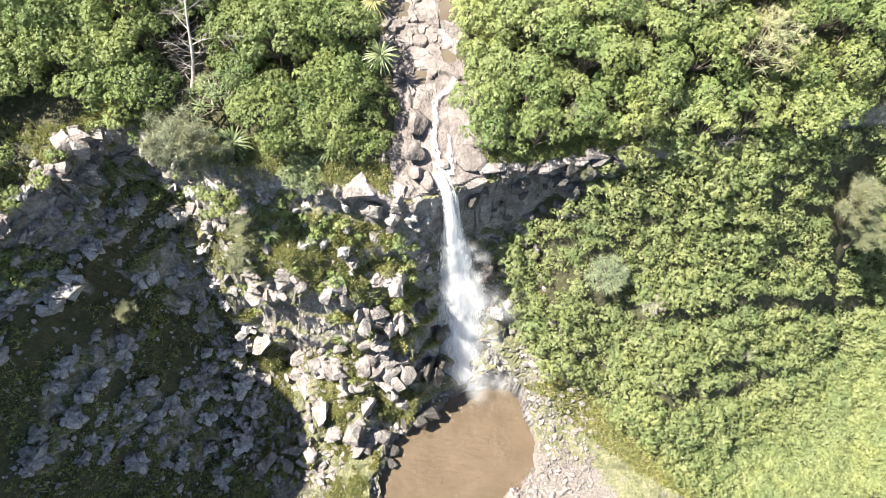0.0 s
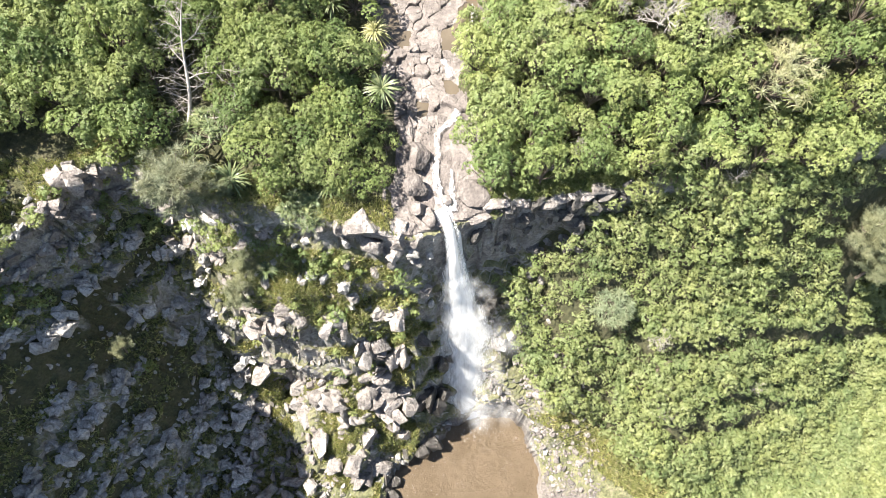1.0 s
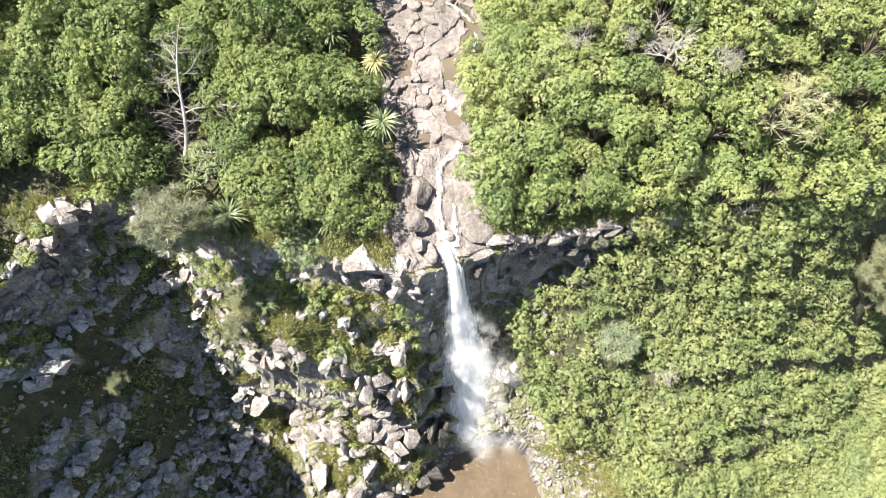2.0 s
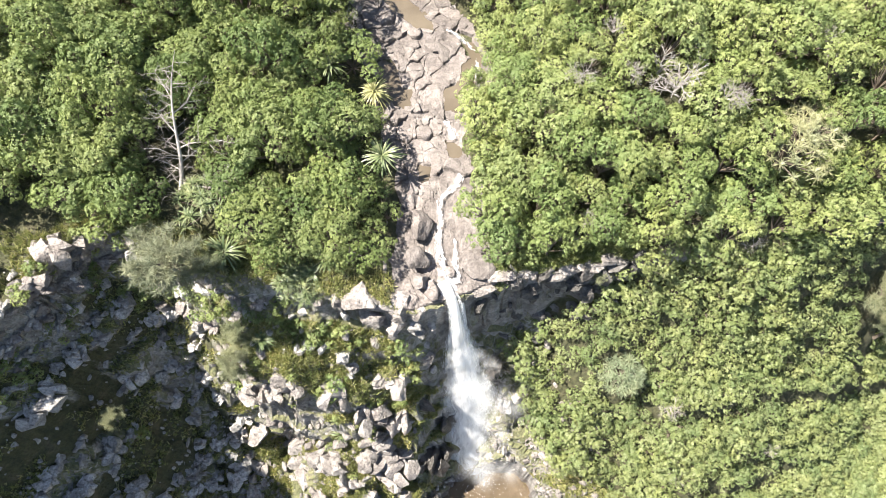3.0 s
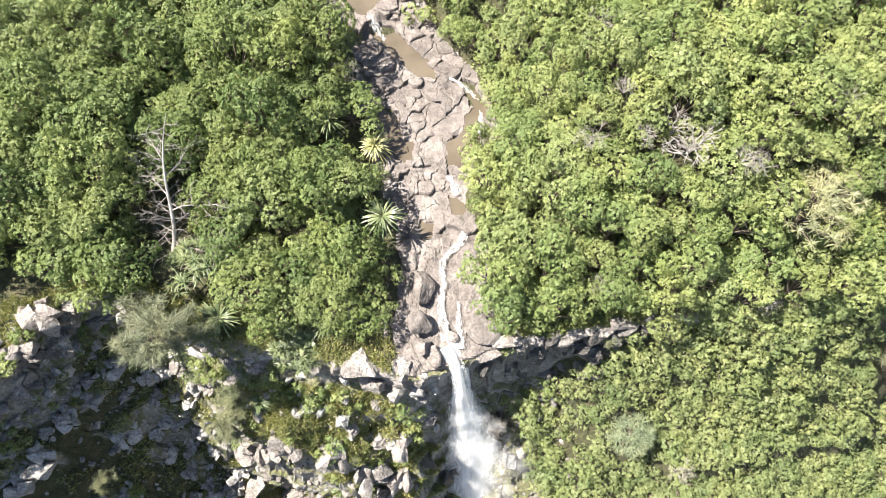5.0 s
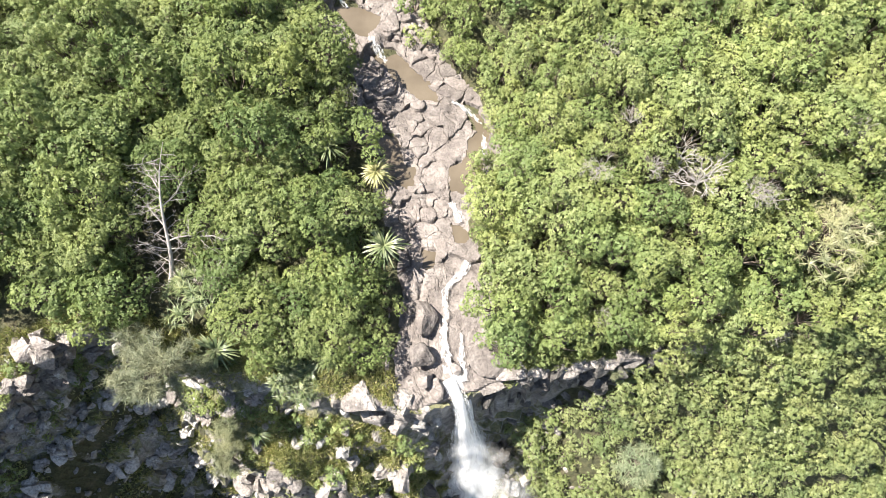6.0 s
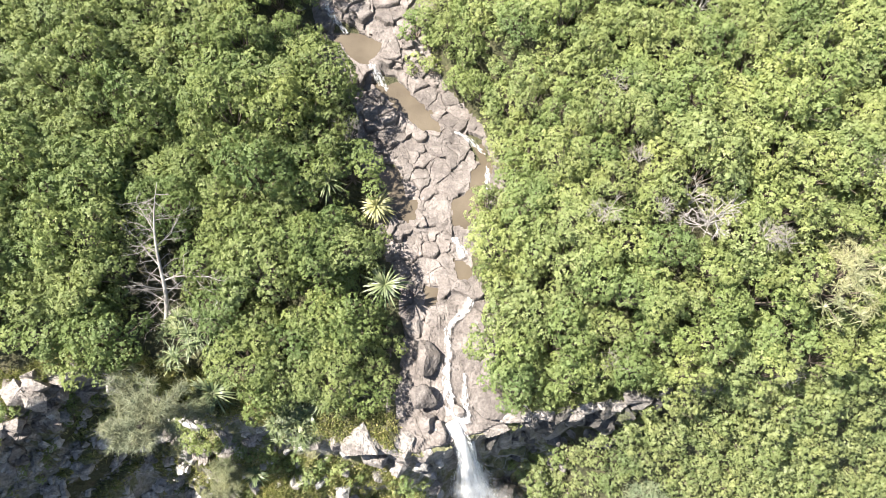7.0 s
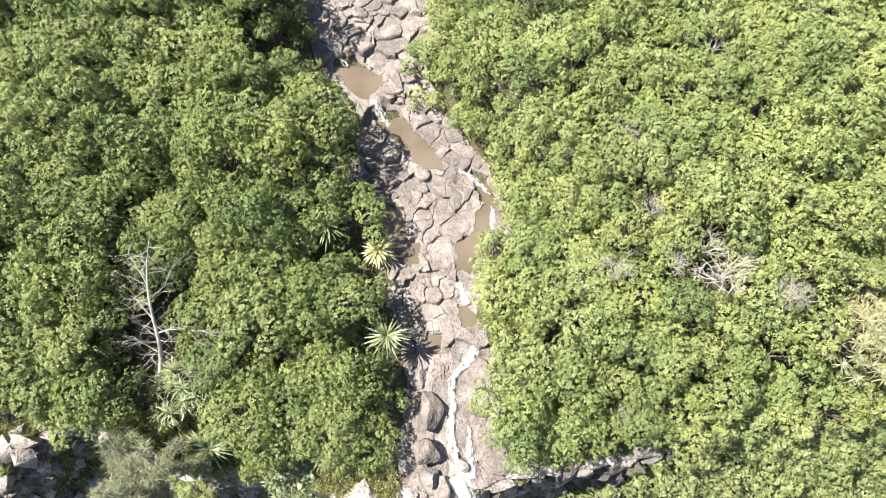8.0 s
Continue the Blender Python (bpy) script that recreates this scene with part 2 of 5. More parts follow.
def blocks(x, y, z, size, seed):
    """A random value for each cell of an uneven 3D division, as of jointed rock."""
    x, y, z = x / size, y / size, z / size
    fx, fy, fz = (np.floor(v).astype(np.int64) for v in (x, y, z))
    best, val = np.full(x.shape, 1e9), np.zeros(x.shape)
    for i in (-1, 0, 1):
        for j in (-1, 0, 1):
            for k in (-1, 0, 1):
                cx, cy, cz = fx + i, fy + j, fz + k
                d = (cx + 0.5 + 0.45 * lattice(cx, cy, cz, seed) - x) ** 2 + (cy + 0.5 + 0.45 * lattice(cx, cy, cz, seed + 1) - y) ** 2 + (cz + 0.5 + 0.45 * lattice(cx, cy, cz, seed + 2) - z) ** 2
                near = d < best
                best, val = np.where(near, d, best), np.where(near, lattice(cx, cy, cz, seed + 3), val)
    return val


def ease(v):
    v = np.clip(v, 0, 1)
    return v * v * (3 - 2 * v)


# The rim of the valley head, as y over x.
RIM = ([-70, -48, -43, -40.5, -38.2, -36.6, -35.2, -34, -32, -29.5, -27, -24, -20, -15, -10, -7, -3, 0, 2, 5, 8, 12, 16, 20, 25, 30, 36, 42, 50, 60, 90],
       [-8, -8, -6.5, -5.2, -3, -0.8, 2.2, 4.6, 5.4, 5.6, 4.2, 3.4, 2.4, 1.6, 0.6, 0.2, -0.1, 1.1, 1.7, 2.9, 3.2, 4.0, 5.0, 5.8, 6.2, 7, 8.5, 10.5, 12.5, 14, 18])
# The stream: its bed's height and its two banks, over y.
BED = ([-1, 2, 6, 8, 12, 14, 18, 24, 30, 34, 38, 44, 60, 400], [0, 0.3, 1.5, 1.7, 1.9, 2.4, 3.1, 3.8, 4.5, 5.0, 6.1, 8, 12, 60])
BANK_Y = [0, 2.7, 4.4, 6.7, 9, 12, 14, 16.5, 19, 22.5, 24.7, 27.5, 30.5, 33.5, 36.4, 38.6, 41.5, 60]
BANK_W = [-4.4, -4.6, -4.6, -4.5, -4.4, -4.5, -5, -6.1, -7, -6.6, -8.9, -9.3, -9.5, -11.4, -13.5, -13.9, -14.5, -22]
BANK_E = [4.8, 4.6, 3.4, 2.9, 2.9, 2.9, 1.0, 0.8, 1.6, 3.4, 4.1, 2.3, 0.7, -2.1, -3.5, -4.2, -3.5, -10]
# Heights of the valley's wall at stations along it, at growing distances out from the rim.
OUT = [0.6, 3, 6, 9, 13, 18, 26]
WALL = {
    # Station -53 is an unseen ridge, added to cast shade over the west slope.
    -53: [15, 23, 27, 28, 26, 21, 15],
    -43: [-2, -4, -6.5, -9.5, -14, -18, -23],
    -38: [-2.5, -6, -9, -12.5, -17, -21, -28],
    -34: [-1.5, -4.5, -7.5, -14, -17, -20.5, -28],
    -26.5: [-5, -10, -15, -24.5, -28, -31.5, -34.5],
    -22.5: [-2, -6.5, -16, -26, -30, -32, -35],
    -19: [-1.5, -5, -11, -29, -31.5, -33, -35],
    -15.5: [-2.5, -6, -9, -24.5, -28.5, -32, -35],
    -11: [-3, -8, -13, -22.5, -27, -32, -35],
    -4.5: [-4, -12, -17.5, -25, -32.5, -36, -37],
    2.5: [-10, -19.5, -28, -33, -37.5, -38, -38],
    7.2: [-8.5, -13.5, -19, -25, -31, -36, -38],
    16: [-2.6, -6.5, -11, -15.5, -23, -32, -35.5],
    27: [-0.8, -4.2, -9.4, -13.5, -18, -24, -33],
    40: [-1.0, -5.5, -10.8, -15.5, -20, -27, -35.8],
    55: [-6, -12, -18, -24, -30, -34, -36.5],
}
POOL_Z = -35.6
SHORE = [(4.4, -8.9), (8.2, -8.6), (10.5, -9.9), (11.6, -12.8), (13, -15.7), (12.4, -19.3), (10.4, -21.0), (8.2, -23.2), (4, -27), (-3, -28),
         (-6.6, -24.5), (-7.7, -21.2), (-6.3, -16.9), (-3.1, -13.9), (1.0, -10.8)]


def shore_distance(x, y):
    """Metres from the pool's outline, below zero within it."""
    best, inside = np.full(np.shape(x), 1e9), np.zeros(np.shape(x), bool)
    for (ax, ay), (bx, by) in zip(SHORE, SHORE[1:] + SHORE[:1]):
        t = np.clip(((x - ax) * (bx - ax) + (y - ay) * (by - ay)) / ((bx - ax) ** 2 + (by - ay) ** 2), 0, 1)
        best = np.minimum(best, np.hypot(x - ax - t * (bx - ax), y - ay - t * (by - ay)))
        cross = (ay > y) != (by > y)
        inside ^= cross & (x < (bx - ax) * (y - ay) / (by - ay + 1e-9) + ax)
    return np.where(inside, -best, best)


def rim_y(x):
    return np.interp(x, *RIM) + 0.45 * fractal(x, 0.3, 0, 0.45, 3, 5)


def upper(x, y):
    s = np.interp(y, *BED)
    west, east = np.interp(y, BANK_Y, BANK_W), np.interp(y, BANK_Y, BANK_E)
    hw = np.interp(y, [0, 4, 8, 13, 18, 26, 40, 60, 400], [0.8, 1.6, 2.7, 4.1, 5.3, 7.3, 10, 14, 65]) + 0.1 * np.clip(-20 - x, 0, 60)
    he = np.interp(y, [3, 5, 7, 10, 13, 16, 21, 27, 40, 60, 400], [0.8, 1.2, 2, 4, 6.3, 8.7, 11.2, 12.5, 14, 18, 70])
    he = he - 0.22 * np.clip(x - 20, 0, 60) * np.clip((17 - y) / 8, 0, 1)
    bank = 0.5 * ease((west - x) / 0.8) + 0.5 * ease((x - east) / 0.8)
    ww, we = ease((west - x) / 8), ease((x - east) / 9)
    return (s - 0.45 + bank * 1.9) * (1 - ww) * (1 - we) + hw * ww + he * we


def height(x, y):
    x, y = np.broadcast_arrays(np.asarray(x, float), np.asarray(y, float))
    rim = rim_y(x)
    d = rim - y
    top = upper(x, np.maximum(y, rim))
    at = np.array(list(WALL))
    walls = np.stack([np.interp(np.clip(d, 0.6, 60), OUT + [45, 60], WALL[k] + [WALL[k][-1] - 3, WALL[k][-1] - 4]) for k in at])
    n = np.clip(np.searchsorted(at, x) - 1, 0, len(at) - 2)
    f = ease((x - at[n]) / (at[n + 1] - at[n]))
    low = np.take_along_axis(walls, n[None], 0)[0] * (1 - f) + np.take_along_axis(walls, n[None] + 1, 0)[0] * f
    # Ledges across the rocky part of the wall.
    rocky = ease((9 - x) / 4)
    ph = 6.283 * (low + 2.2 * fractal(x, y, 0, 0.12, 3, 9)) / 4.6
    low = low + rocky * ease(d / 4) * 0.55 * np.sin(ph)
    z = np.where(d > 0, top + (low - top) * np.clip(d / 0.6, 0, 1), top)
    rough = 0.12 + 0.5 * ease(d / 2) * (0.35 + 0.9 * rocky)
    z = z + rough * fractal(x, y, z * 0.5, 0.5, 5, 3, True) + 0.12 * fractal(x, y, 0, 1.7, 3, 21)
    sd = shore_distance(x, y) + 0.35 * fractal(x, y, 0, 0.8, 3, 31)
    near = ease((14 - np.abs(sd)) / 6)
    z = np.where((sd < 0) & (d > 0), np.minimum(z, POOL_Z - 0.25 + 0.4 * sd), z)
    return np.where((sd >= 0) & (d > 0), np.maximum(z, POOL_Z + near * np.minimum(0.1 + 0.12 * sd, 1.2) - (1 - near) * 1.5), z)


GX, GY = np.arange(-72, 76, 0.25), np.arange(-34, 62, 0.25)
GZ = height(*np.meshgrid(GX, GY, indexing="ij"))


def level_at(x, y):
    """The ground's height, read from a table of it."""
    x, y = np.asarray(x, float), np.asarray(y, float)
    u, v = np.clip((x - GX[0]) * 4, 0, len(GX) - 2), np.clip((y - GY[0]) * 4, 0, len(GY) - 2)
    i, j = u.astype(int), v.astype(int)
    u, v = u - i, v - j
    return (GZ[i, j] * (1 - u) + GZ[i + 1, j] * u) * (1 - v) + (GZ[i, j + 1] * (1 - u) + GZ[i + 1, j + 1] * u) * v


def ground_z(x, y):
    return float(level_at(x, y))


def steep(x, y):
    e = 0.5
    return np.hypot((level_at(x + e, y) - level_at(x - e, y)) / (2 * e), (level_at(x, y + e) - level_at(x, y - e)) / (2 * e))


def mesh_of(name, verts, faces, smooth=False):
    """A mesh from arrays; faces all have the same number of corners."""
    verts, faces = np.asarray(verts, np.float32), np.asarray(faces, np.int32)
    me = bpy.data.meshes.new(name)
    k = faces.shape[1]
    me.vertices.add(len(verts))
    me.vertices.foreach_set("co", verts.ravel())
    me.loops.add(faces.size)
    me.loops.foreach_set("vertex_index", faces.ravel())
    me.polygons.add(len(faces))
    me.polygons.foreach_set("loop_start", np.arange(0, faces.size, k, dtype=np.int32))
    me.polygons.foreach_set("use_smooth", np.full(len(faces), smooth))
    me.update(calc_edges=True)
    return me


def grid_faces(nu, nv):
    i = np.arange(nu * nv).reshape(nu, nv)
    return np.stack([i[:-1, :-1].ravel(), i[1:, :-1].ravel(), i[1:, 1:].ravel(), i[:-1, 1:].ravel()], 1)


def part(name, me, mat, parent=None, label=""):
    ob = new(name, me)
    if mat and not me.materials:
        me.materials.append(mat)
    ob.parent = parent
    return tagged(ob, label)


# Belts of rock that crop out on the shaded slope.
BELTS = [[(-41.5, -22.5), (-39.2, -16.5), (-36.6, -12.2), (-34.4, -9.8)], [(-28.2, -4.6), (-27.2, -7.4), (-28.6, -10.4), (-29.8, -13)], [(-37.6, -3.4), (-35.8, -2.2), (-34.2, -0.6), (-32.6, 1.2)],
         [(-33.6, -3.6), (-32, -2), (-30.2, -0.4), (-28.8, 1.2)], [(-31.4, -4.4), (-29.4, -2.8), (-27.6, -0.6), (-26.4, 1.6)], [(-27.2, -1.4), (-25.4, -2.6), (-24.4, -4.4)],
         [(-34.5, -21), (-31, -16.5), (-27.6, -13)], [(-44, -10.5), (-40.6, -8.6), (-37.4, -6.4)], [(-45.5, -18), (-43.6, -13.5)], [(-38, -21), (-35.6, -17.4), (-33.4, -14.6)], [(-30.6, -20), (-28.4, -16.4)], [(-27, -21), (-24.6, -16.5), (-24.4, -12), (-25.4, -8)]]


def belt_distance(x, y):
    best = np.full(np.shape(x), 1e9)
    for line in BELTS:
        for (ax, ay), (bx, by) in zip(line, line[1:]):
            t = np.clip(((x - ax) * (bx - ax) + (y - ay) * (by - ay)) / ((bx - ax) ** 2 + (by - ay) ** 2), 0, 1)
            best = np.minimum(best, np.hypot(x - ax - t * (bx - ax), y - ay - t * (by - ay)))
    return best


SKIN = []


def build_ground():
    far = [90, 130, 200, 320, 600]
    xs = np.concatenate([[-v for v in far[::-1]], np.arange(-64, -48, 0.5), np.arange(-48, 14, 0.3), np.arange(14, 74, 0.6), far])
    ys = np.concatenate([[-v for v in far[::-1]], [-60, -45, -36], np.arange(-31, -14, 0.36), np.arange(-14, 8, 0.2), np.arange(8, 56, 0.5), [60, 70], far])
    x, y = np.meshgrid(xs, ys, indexing="ij")
    z = height(x, y)
    gx, gy = np.gradient(z, xs, ys)
    tilt = np.hypot(gx, gy)
    d = rim_y(x) - y
    push = np.clip(tilt - 0.8, 0, 2.0) * 0.42
    ox, oy = fractal(x, y, z, 0.45, 4, 51), fractal(x, y, z, 0.45, 4, 77)
    # Jointed rock stands proud of the slope in blocks, in belts between the grass.
    stony = ease((d + 0.5) / 0.9) * ease((13 - x) / 3) * ease((shore_distance(x, y) + 0.2) / 0.8)
    belts = ease(0.5 + 3.0 * fractal(x - 0.5 * y, y * 0.6, z * 0.8, 0.22, 3, 171))
    proud = stony * (0.25 + 0.75 * belts) * (0.75 * blocks(x, y, z, 2.6, 11) + 0.4 * blocks(x, y, z, 1.1, 31) + 0.2)
    proud = proud * np.clip(0.35 + 0.4 * tilt, 0.35, 0.85) * (0.45 + 0.55 * ease((d - 0.4) / 1.2))
    # Soil and plants: all over the plateau and the east slope, between the outcrops on the shaded slope.
    shaded = ease((-21 - x - 0.15 * (y + 8)) / 3) * ease((d - 0.8) / 1.5)
    bare = ease((1.4 - belt_distance(x, y) + 0.5 * fractal(x, y, 0, 0.5, 3, 181)) / 0.7)
    proud = proud * (1 - shaded * (0.85 - 0.7 * bare))
    growth = np.clip(ease(-d / 0.8) + shaded * (0.85 - 0.75 * bare) + ease((x - np.interp(y, [-24, -16, -9, -4, 3], [33, 20, 11, 9, 8])) / 3) * ease(d), 0, 1)
    norm = np.sqrt(1 + tilt**2)
    verts = np.stack([x + push * ox - proud * gx / norm, y + push * oy - proud * gy / norm, z + proud / norm], -1).reshape(-1, 3)
    SKIN.extend((xs, ys, verts.reshape(len(xs), len(ys), 3)))
    me = mesh_of("ground", verts, grid_faces(len(xs), len(ys)), True)
    me.polygons.foreach_set("use_smooth", ((d < -0.3) | (stony < 0.02) & (x > 12))[:-1, :-1].ravel())
    me.attributes.new("growth", "FLOAT", "POINT").data.foreach_set("value", growth.ravel().astype(np.float32))
    g = part("ground", me, GROUND)
    tagged(g, "rocky valley head with grassy ledges and a wooded plateau", "ground", kind="structure")
    return g


build_ground()


def skin_at(x, y):
    """The points of the built ground that belong to x and y before its rocks were pushed out."""
    xs, ys, v = SKIN
    x, y = np.atleast_1d(np.asarray(x, float)), np.atleast_1d(np.asarray(y, float))
    i, j = np.clip(np.searchsorted(xs, x) - 1, 0, len(xs) - 2), np.clip(np.searchsorted(ys, y) - 1, 0, len(ys) - 2)
    a, b = ((x - xs[i]) / (xs[i + 1] - xs[i]))[:, None], ((y - ys[j]) / (ys[j + 1] - ys[j]))[:, None]
    return (v[i, j] * (1 - a) + v[i + 1, j] * a) * (1 - b) + (v[i, j + 1] * (1 - a) + v[i + 1, j + 1] * a) * b


# ---- water ----
def outline_mesh(name, pts, z, edge=0.25, seed=0):
    """A flat sheet within a wavering outline, with a lip that dips under its shore."""
    ring = []
    for (ax, ay), (bx, by) in zip(pts, pts[1:] + pts[:1]):
        steps = max(2, int(math.hypot(bx - ax, by - ay) / 0.4))
        for k in range(steps):
            t = k / steps
            x, y = ax + (bx - ax) * t, ay + (by - ay) * t
            ring.append((x + edge * float(fractal(x, y, 0, 0.9, 3, seed)), y + edge * float(fractal(x, y, 5, 0.9, 3, seed + 3)), z))
    bm = bmesh.new()
    vs = [bm.verts.new(p) for p in ring]
    bm.faces.new(vs)
    bmesh.ops.triangulate(bm, faces=bm.faces)
    me = bpy.data.meshes.new(name)
    bm.to_mesh(me)
    bm.free()
    return me


grown = [((x - 3) * 1.1 + 3, (y + 17) * 1.1 - 17) for x, y in SHORE]
tagged(part("water", outline_mesh("plunge_pool", grown, POOL_Z), POOL_WATER), "brown silty plunge pool with sun glints below the fall", "pool", kind="structure")


def ribbon(name, line, across, seed, ragged=0.12, bulge=0.15):
    """A band of running water along points (x, y, z, width)."""
    pts = np.array(line, float)
    s = np.concatenate([[0], np.cumsum(np.linalg.norm(np.diff(pts[:, :3], axis=0), axis=1))])
    t = np.linspace(0, s[-1], max(8, int(s[-1] / 0.3)))
    c = np.stack([np.interp(t, s, pts[:, k]) for k in range(4)], 1)
    w = np.ones(7) / 7
    for k in range(4):
        c[:, k] = np.convolve(np.pad(c[:, k], 3, mode="edge"), w, "valid")
    run = np.gradient(c[:, :3], axis=0)
    flat = run.copy()
    flat[:, 2] = 0
    side = np.stack([-flat[:, 1], flat[:, 0], 0 * flat[:, 0]], 1)
    weak = np.linalg.norm(side, axis=1, keepdims=True)
    side = side / np.maximum(weak, 1e-6)
    up = np.cross(run, side)
    up /= np.maximum(np.linalg.norm(up, axis=1, keepdims=True), 1e-6)
    u = np.linspace(-1, 1, across)
    wid = c[:, 3:4] * (1 + ragged * fractal(t[:, None], u[None], seed, 0.7, 3, seed)) / 2
    off = bulge * (1 - u[None] ** 2) + 0.12 * fractal(t[:, None] * 0.6, u[None] * 3, seed, 1.0, 3, seed + 4)
    p = c[:, None, :3] + side[:, None] * (wid * u[None])[..., None] + up[:, None] * off[..., None]
    me = mesh_of(name, p.reshape(-1, 3), grid_faces(len(t), across), True)
    flow = np.stack(np.broadcast_arrays(u[None], t[:, None]), -1).reshape(-1, 2)
    corner = np.empty(len(me.loops), np.int32)
    me.loops.foreach_get("vertex_index", corner)
    me.uv_layers.new(name="flow").data.foreach_set("uv", flow[corner].astype(np.float32).ravel())
    return me


FALL = [(-0.4, 2.6, 0.72, 1.3), (0.1, 1.7, 0.5, 1.5), (0.6, 0.75, -0.2, 1.3), (1.0, 0.1, -3, 1.4), (1.25, -0.45, -6.5, 2.1), (1.9, -1.5, -12, 3.8), (2.3, -2.6, -16.5, 4.9),
        (2.7, -4.1, -22.4, 5.8), (3.2, -6.2, -29, 6.2), (3.6, -7.9, -33.6, 6.0), (3.9, -9.0, -35.7, 5.4)]
fall = new("waterfall")
tagged(fall, "tall white waterfall plunging over a dark cliff", "waterfall")
part("veil", ribbon("veil", [(x, y + 0.15, z, w * 1.15) for x, y, z, w in FALL], 22, 8, 0.3, 0.05), FOAM_THIN, fall)
part("main_sheet", ribbon("main_sheet", [(x, y, z, w * 0.72) for x, y, z, w in FALL], 16, 2, 0.3, 0.55), FOAM_DENSE, fall)


def flecks(name, line, n, seed, spread, long):
    """Torn water: a cloud of slender white flecks drawn out along the drop."""
    rng = np.random.default_rng(seed)
    pts = np.array(line, float)
    s = np.concatenate([[0], np.cumsum(np.linalg.norm(np.diff(pts[:, :3], axis=0), axis=1))])
    t = s[-1] * rng.random(n) ** 0.85
    c = np.stack([np.interp(t, s, pts[:, k]) for k in range(4)], 1)
    ahead = np.stack([np.interp(t + 0.4, s, pts[:, k]) for k in range(3)], 1) - c[:, :3]
    ahead /= np.linalg.norm(ahead, axis=1, keepdims=True) + 1e-9
    # Braids: the flecks crowd along a few wandering lines.
    lane = rng.integers(0, 7, n)
    home = (lane - 3) / 7.0 + 0.1 * np.sin(t * 0.45 + lane * 2.1) + 0.05 * np.sin(t * 1.3 + lane)
    u = np.where(rng.random(n) < 0.72, home + rng.normal(0, 0.07, n), rng.normal(0, 0.2, n)) * spread
    p = c[:, :3] + np.stack([u * c[:, 3], -np.abs(rng.normal(0.1, 0.12, n)) * (0.6 + 0.25 * c[:, 3]), 0 * u], 1)
    side = rng.normal(size=(n, 3))
    side -= (side * ahead).sum(1, keepdims=True) * ahead
    side *= (rng.uniform(0.008, 0.02, n) / np.linalg.norm(side, axis=1))[:, None]
    ln = ahead * (long * rng.uniform(0.4, 1.3, n))[:, None]
    v = np.stack([p - side, p + side, p + ln], 1).reshape(-1, 3)
    return mesh_of(name, v, np.arange(3 * n).reshape(-1, 3))


part("torn_water", flecks("torn_water", FALL[1:], 24000, 5, 1.0, 0.5), FROTH, fall, "torn white water")
part("strand", ribbon("strand", [(1.25, 1.9, 0.3, 0.3), (1.45, 1.3, -0.8, 0.28), (1.75, 0.8, -4, 0.3), (2.0, 0.2, -8, 0.35), (2.3, -0.6, -12, 0.5)], 5, 23), FOAM_DENSE, fall)


def froth_specks():
    """Flecks of froth afloat on the pool, thickest below the fall."""
    rng = np.random.default_rng(12)
    r, w = 1.5 + 15 * rng.random(420) ** 1.3, rng.uniform(-2.7, -0.3, 420)
    x, y = 4.2 + r * np.cos(w), -9.2 + r * np.sin(w)
    ok = shore_distance(x, y) < -0.5
    c = np.stack([x[ok], y[ok], np.full(ok.sum(), POOL_Z + 0.012)], 1)
    s, k = rng.uniform(0.015, 0.045, len(c)), np.arange(6) * math.pi / 3
    ring = np.stack([np.cos(k), np.sin(k), 0 * k], 1)
    v = c[:, None] + ring[None] * (s[:, None] * rng.uniform(0.6, 1.3, (len(c), 6)))[..., None]
    return mesh_of("froth", v.reshape(-1, 3), np.arange(6 * len(c)).reshape(-1, 6))


tagged(part("froth", froth_specks(), FROTH), "white flecks of froth floating on the brown pool", "froth", kind="stuff")


def spray_mesh():
    rng = np.random.default_rng(4)
    n = 20000
    t = rng.beta(2.2, 1.5, n)
    z = np.interp(t, [0, 0.35, 1], [-7, -17, -35.3])
    cx, cy = np.interp(z, [-35.7, -24, -13, -6], [4.4, 3.6, 3.0, 1.8]), np.interp(z, [-35.7, -24, -13, -6], [-9.0, -4.4, -1.4, 0.2])
    spread = np.interp(z, [-36, -30, -18, -6], [2.6, 2.6, 2.0, 0.7])
    p = np.stack([cx + rng.normal(0.75, 0.7, n) * spread, cy - np.abs(rng.normal(0, 0.55, n)) * spread * 0.8, z], 1)
    a, b = rng.normal(size=(n, 3)), rng.normal(size=(n, 3))
    s = rng.uniform(0.012, 0.035, n)[:, None]
    a, b = s * a / np.linalg.norm(a, axis=1, keepdims=True), s * b / np.linalg.norm(b, axis=1, keepdims=True)
    v = np.stack([p - a, p + b, p + a], 1).reshape(-1, 3)
    return mesh_of("spray", v, np.arange(3 * n).reshape(-1, 3))


tagged(part("spray", spray_mesh(), SPRAY), "fine white spray drifting beside the waterfall", "spray", kind="stuff")


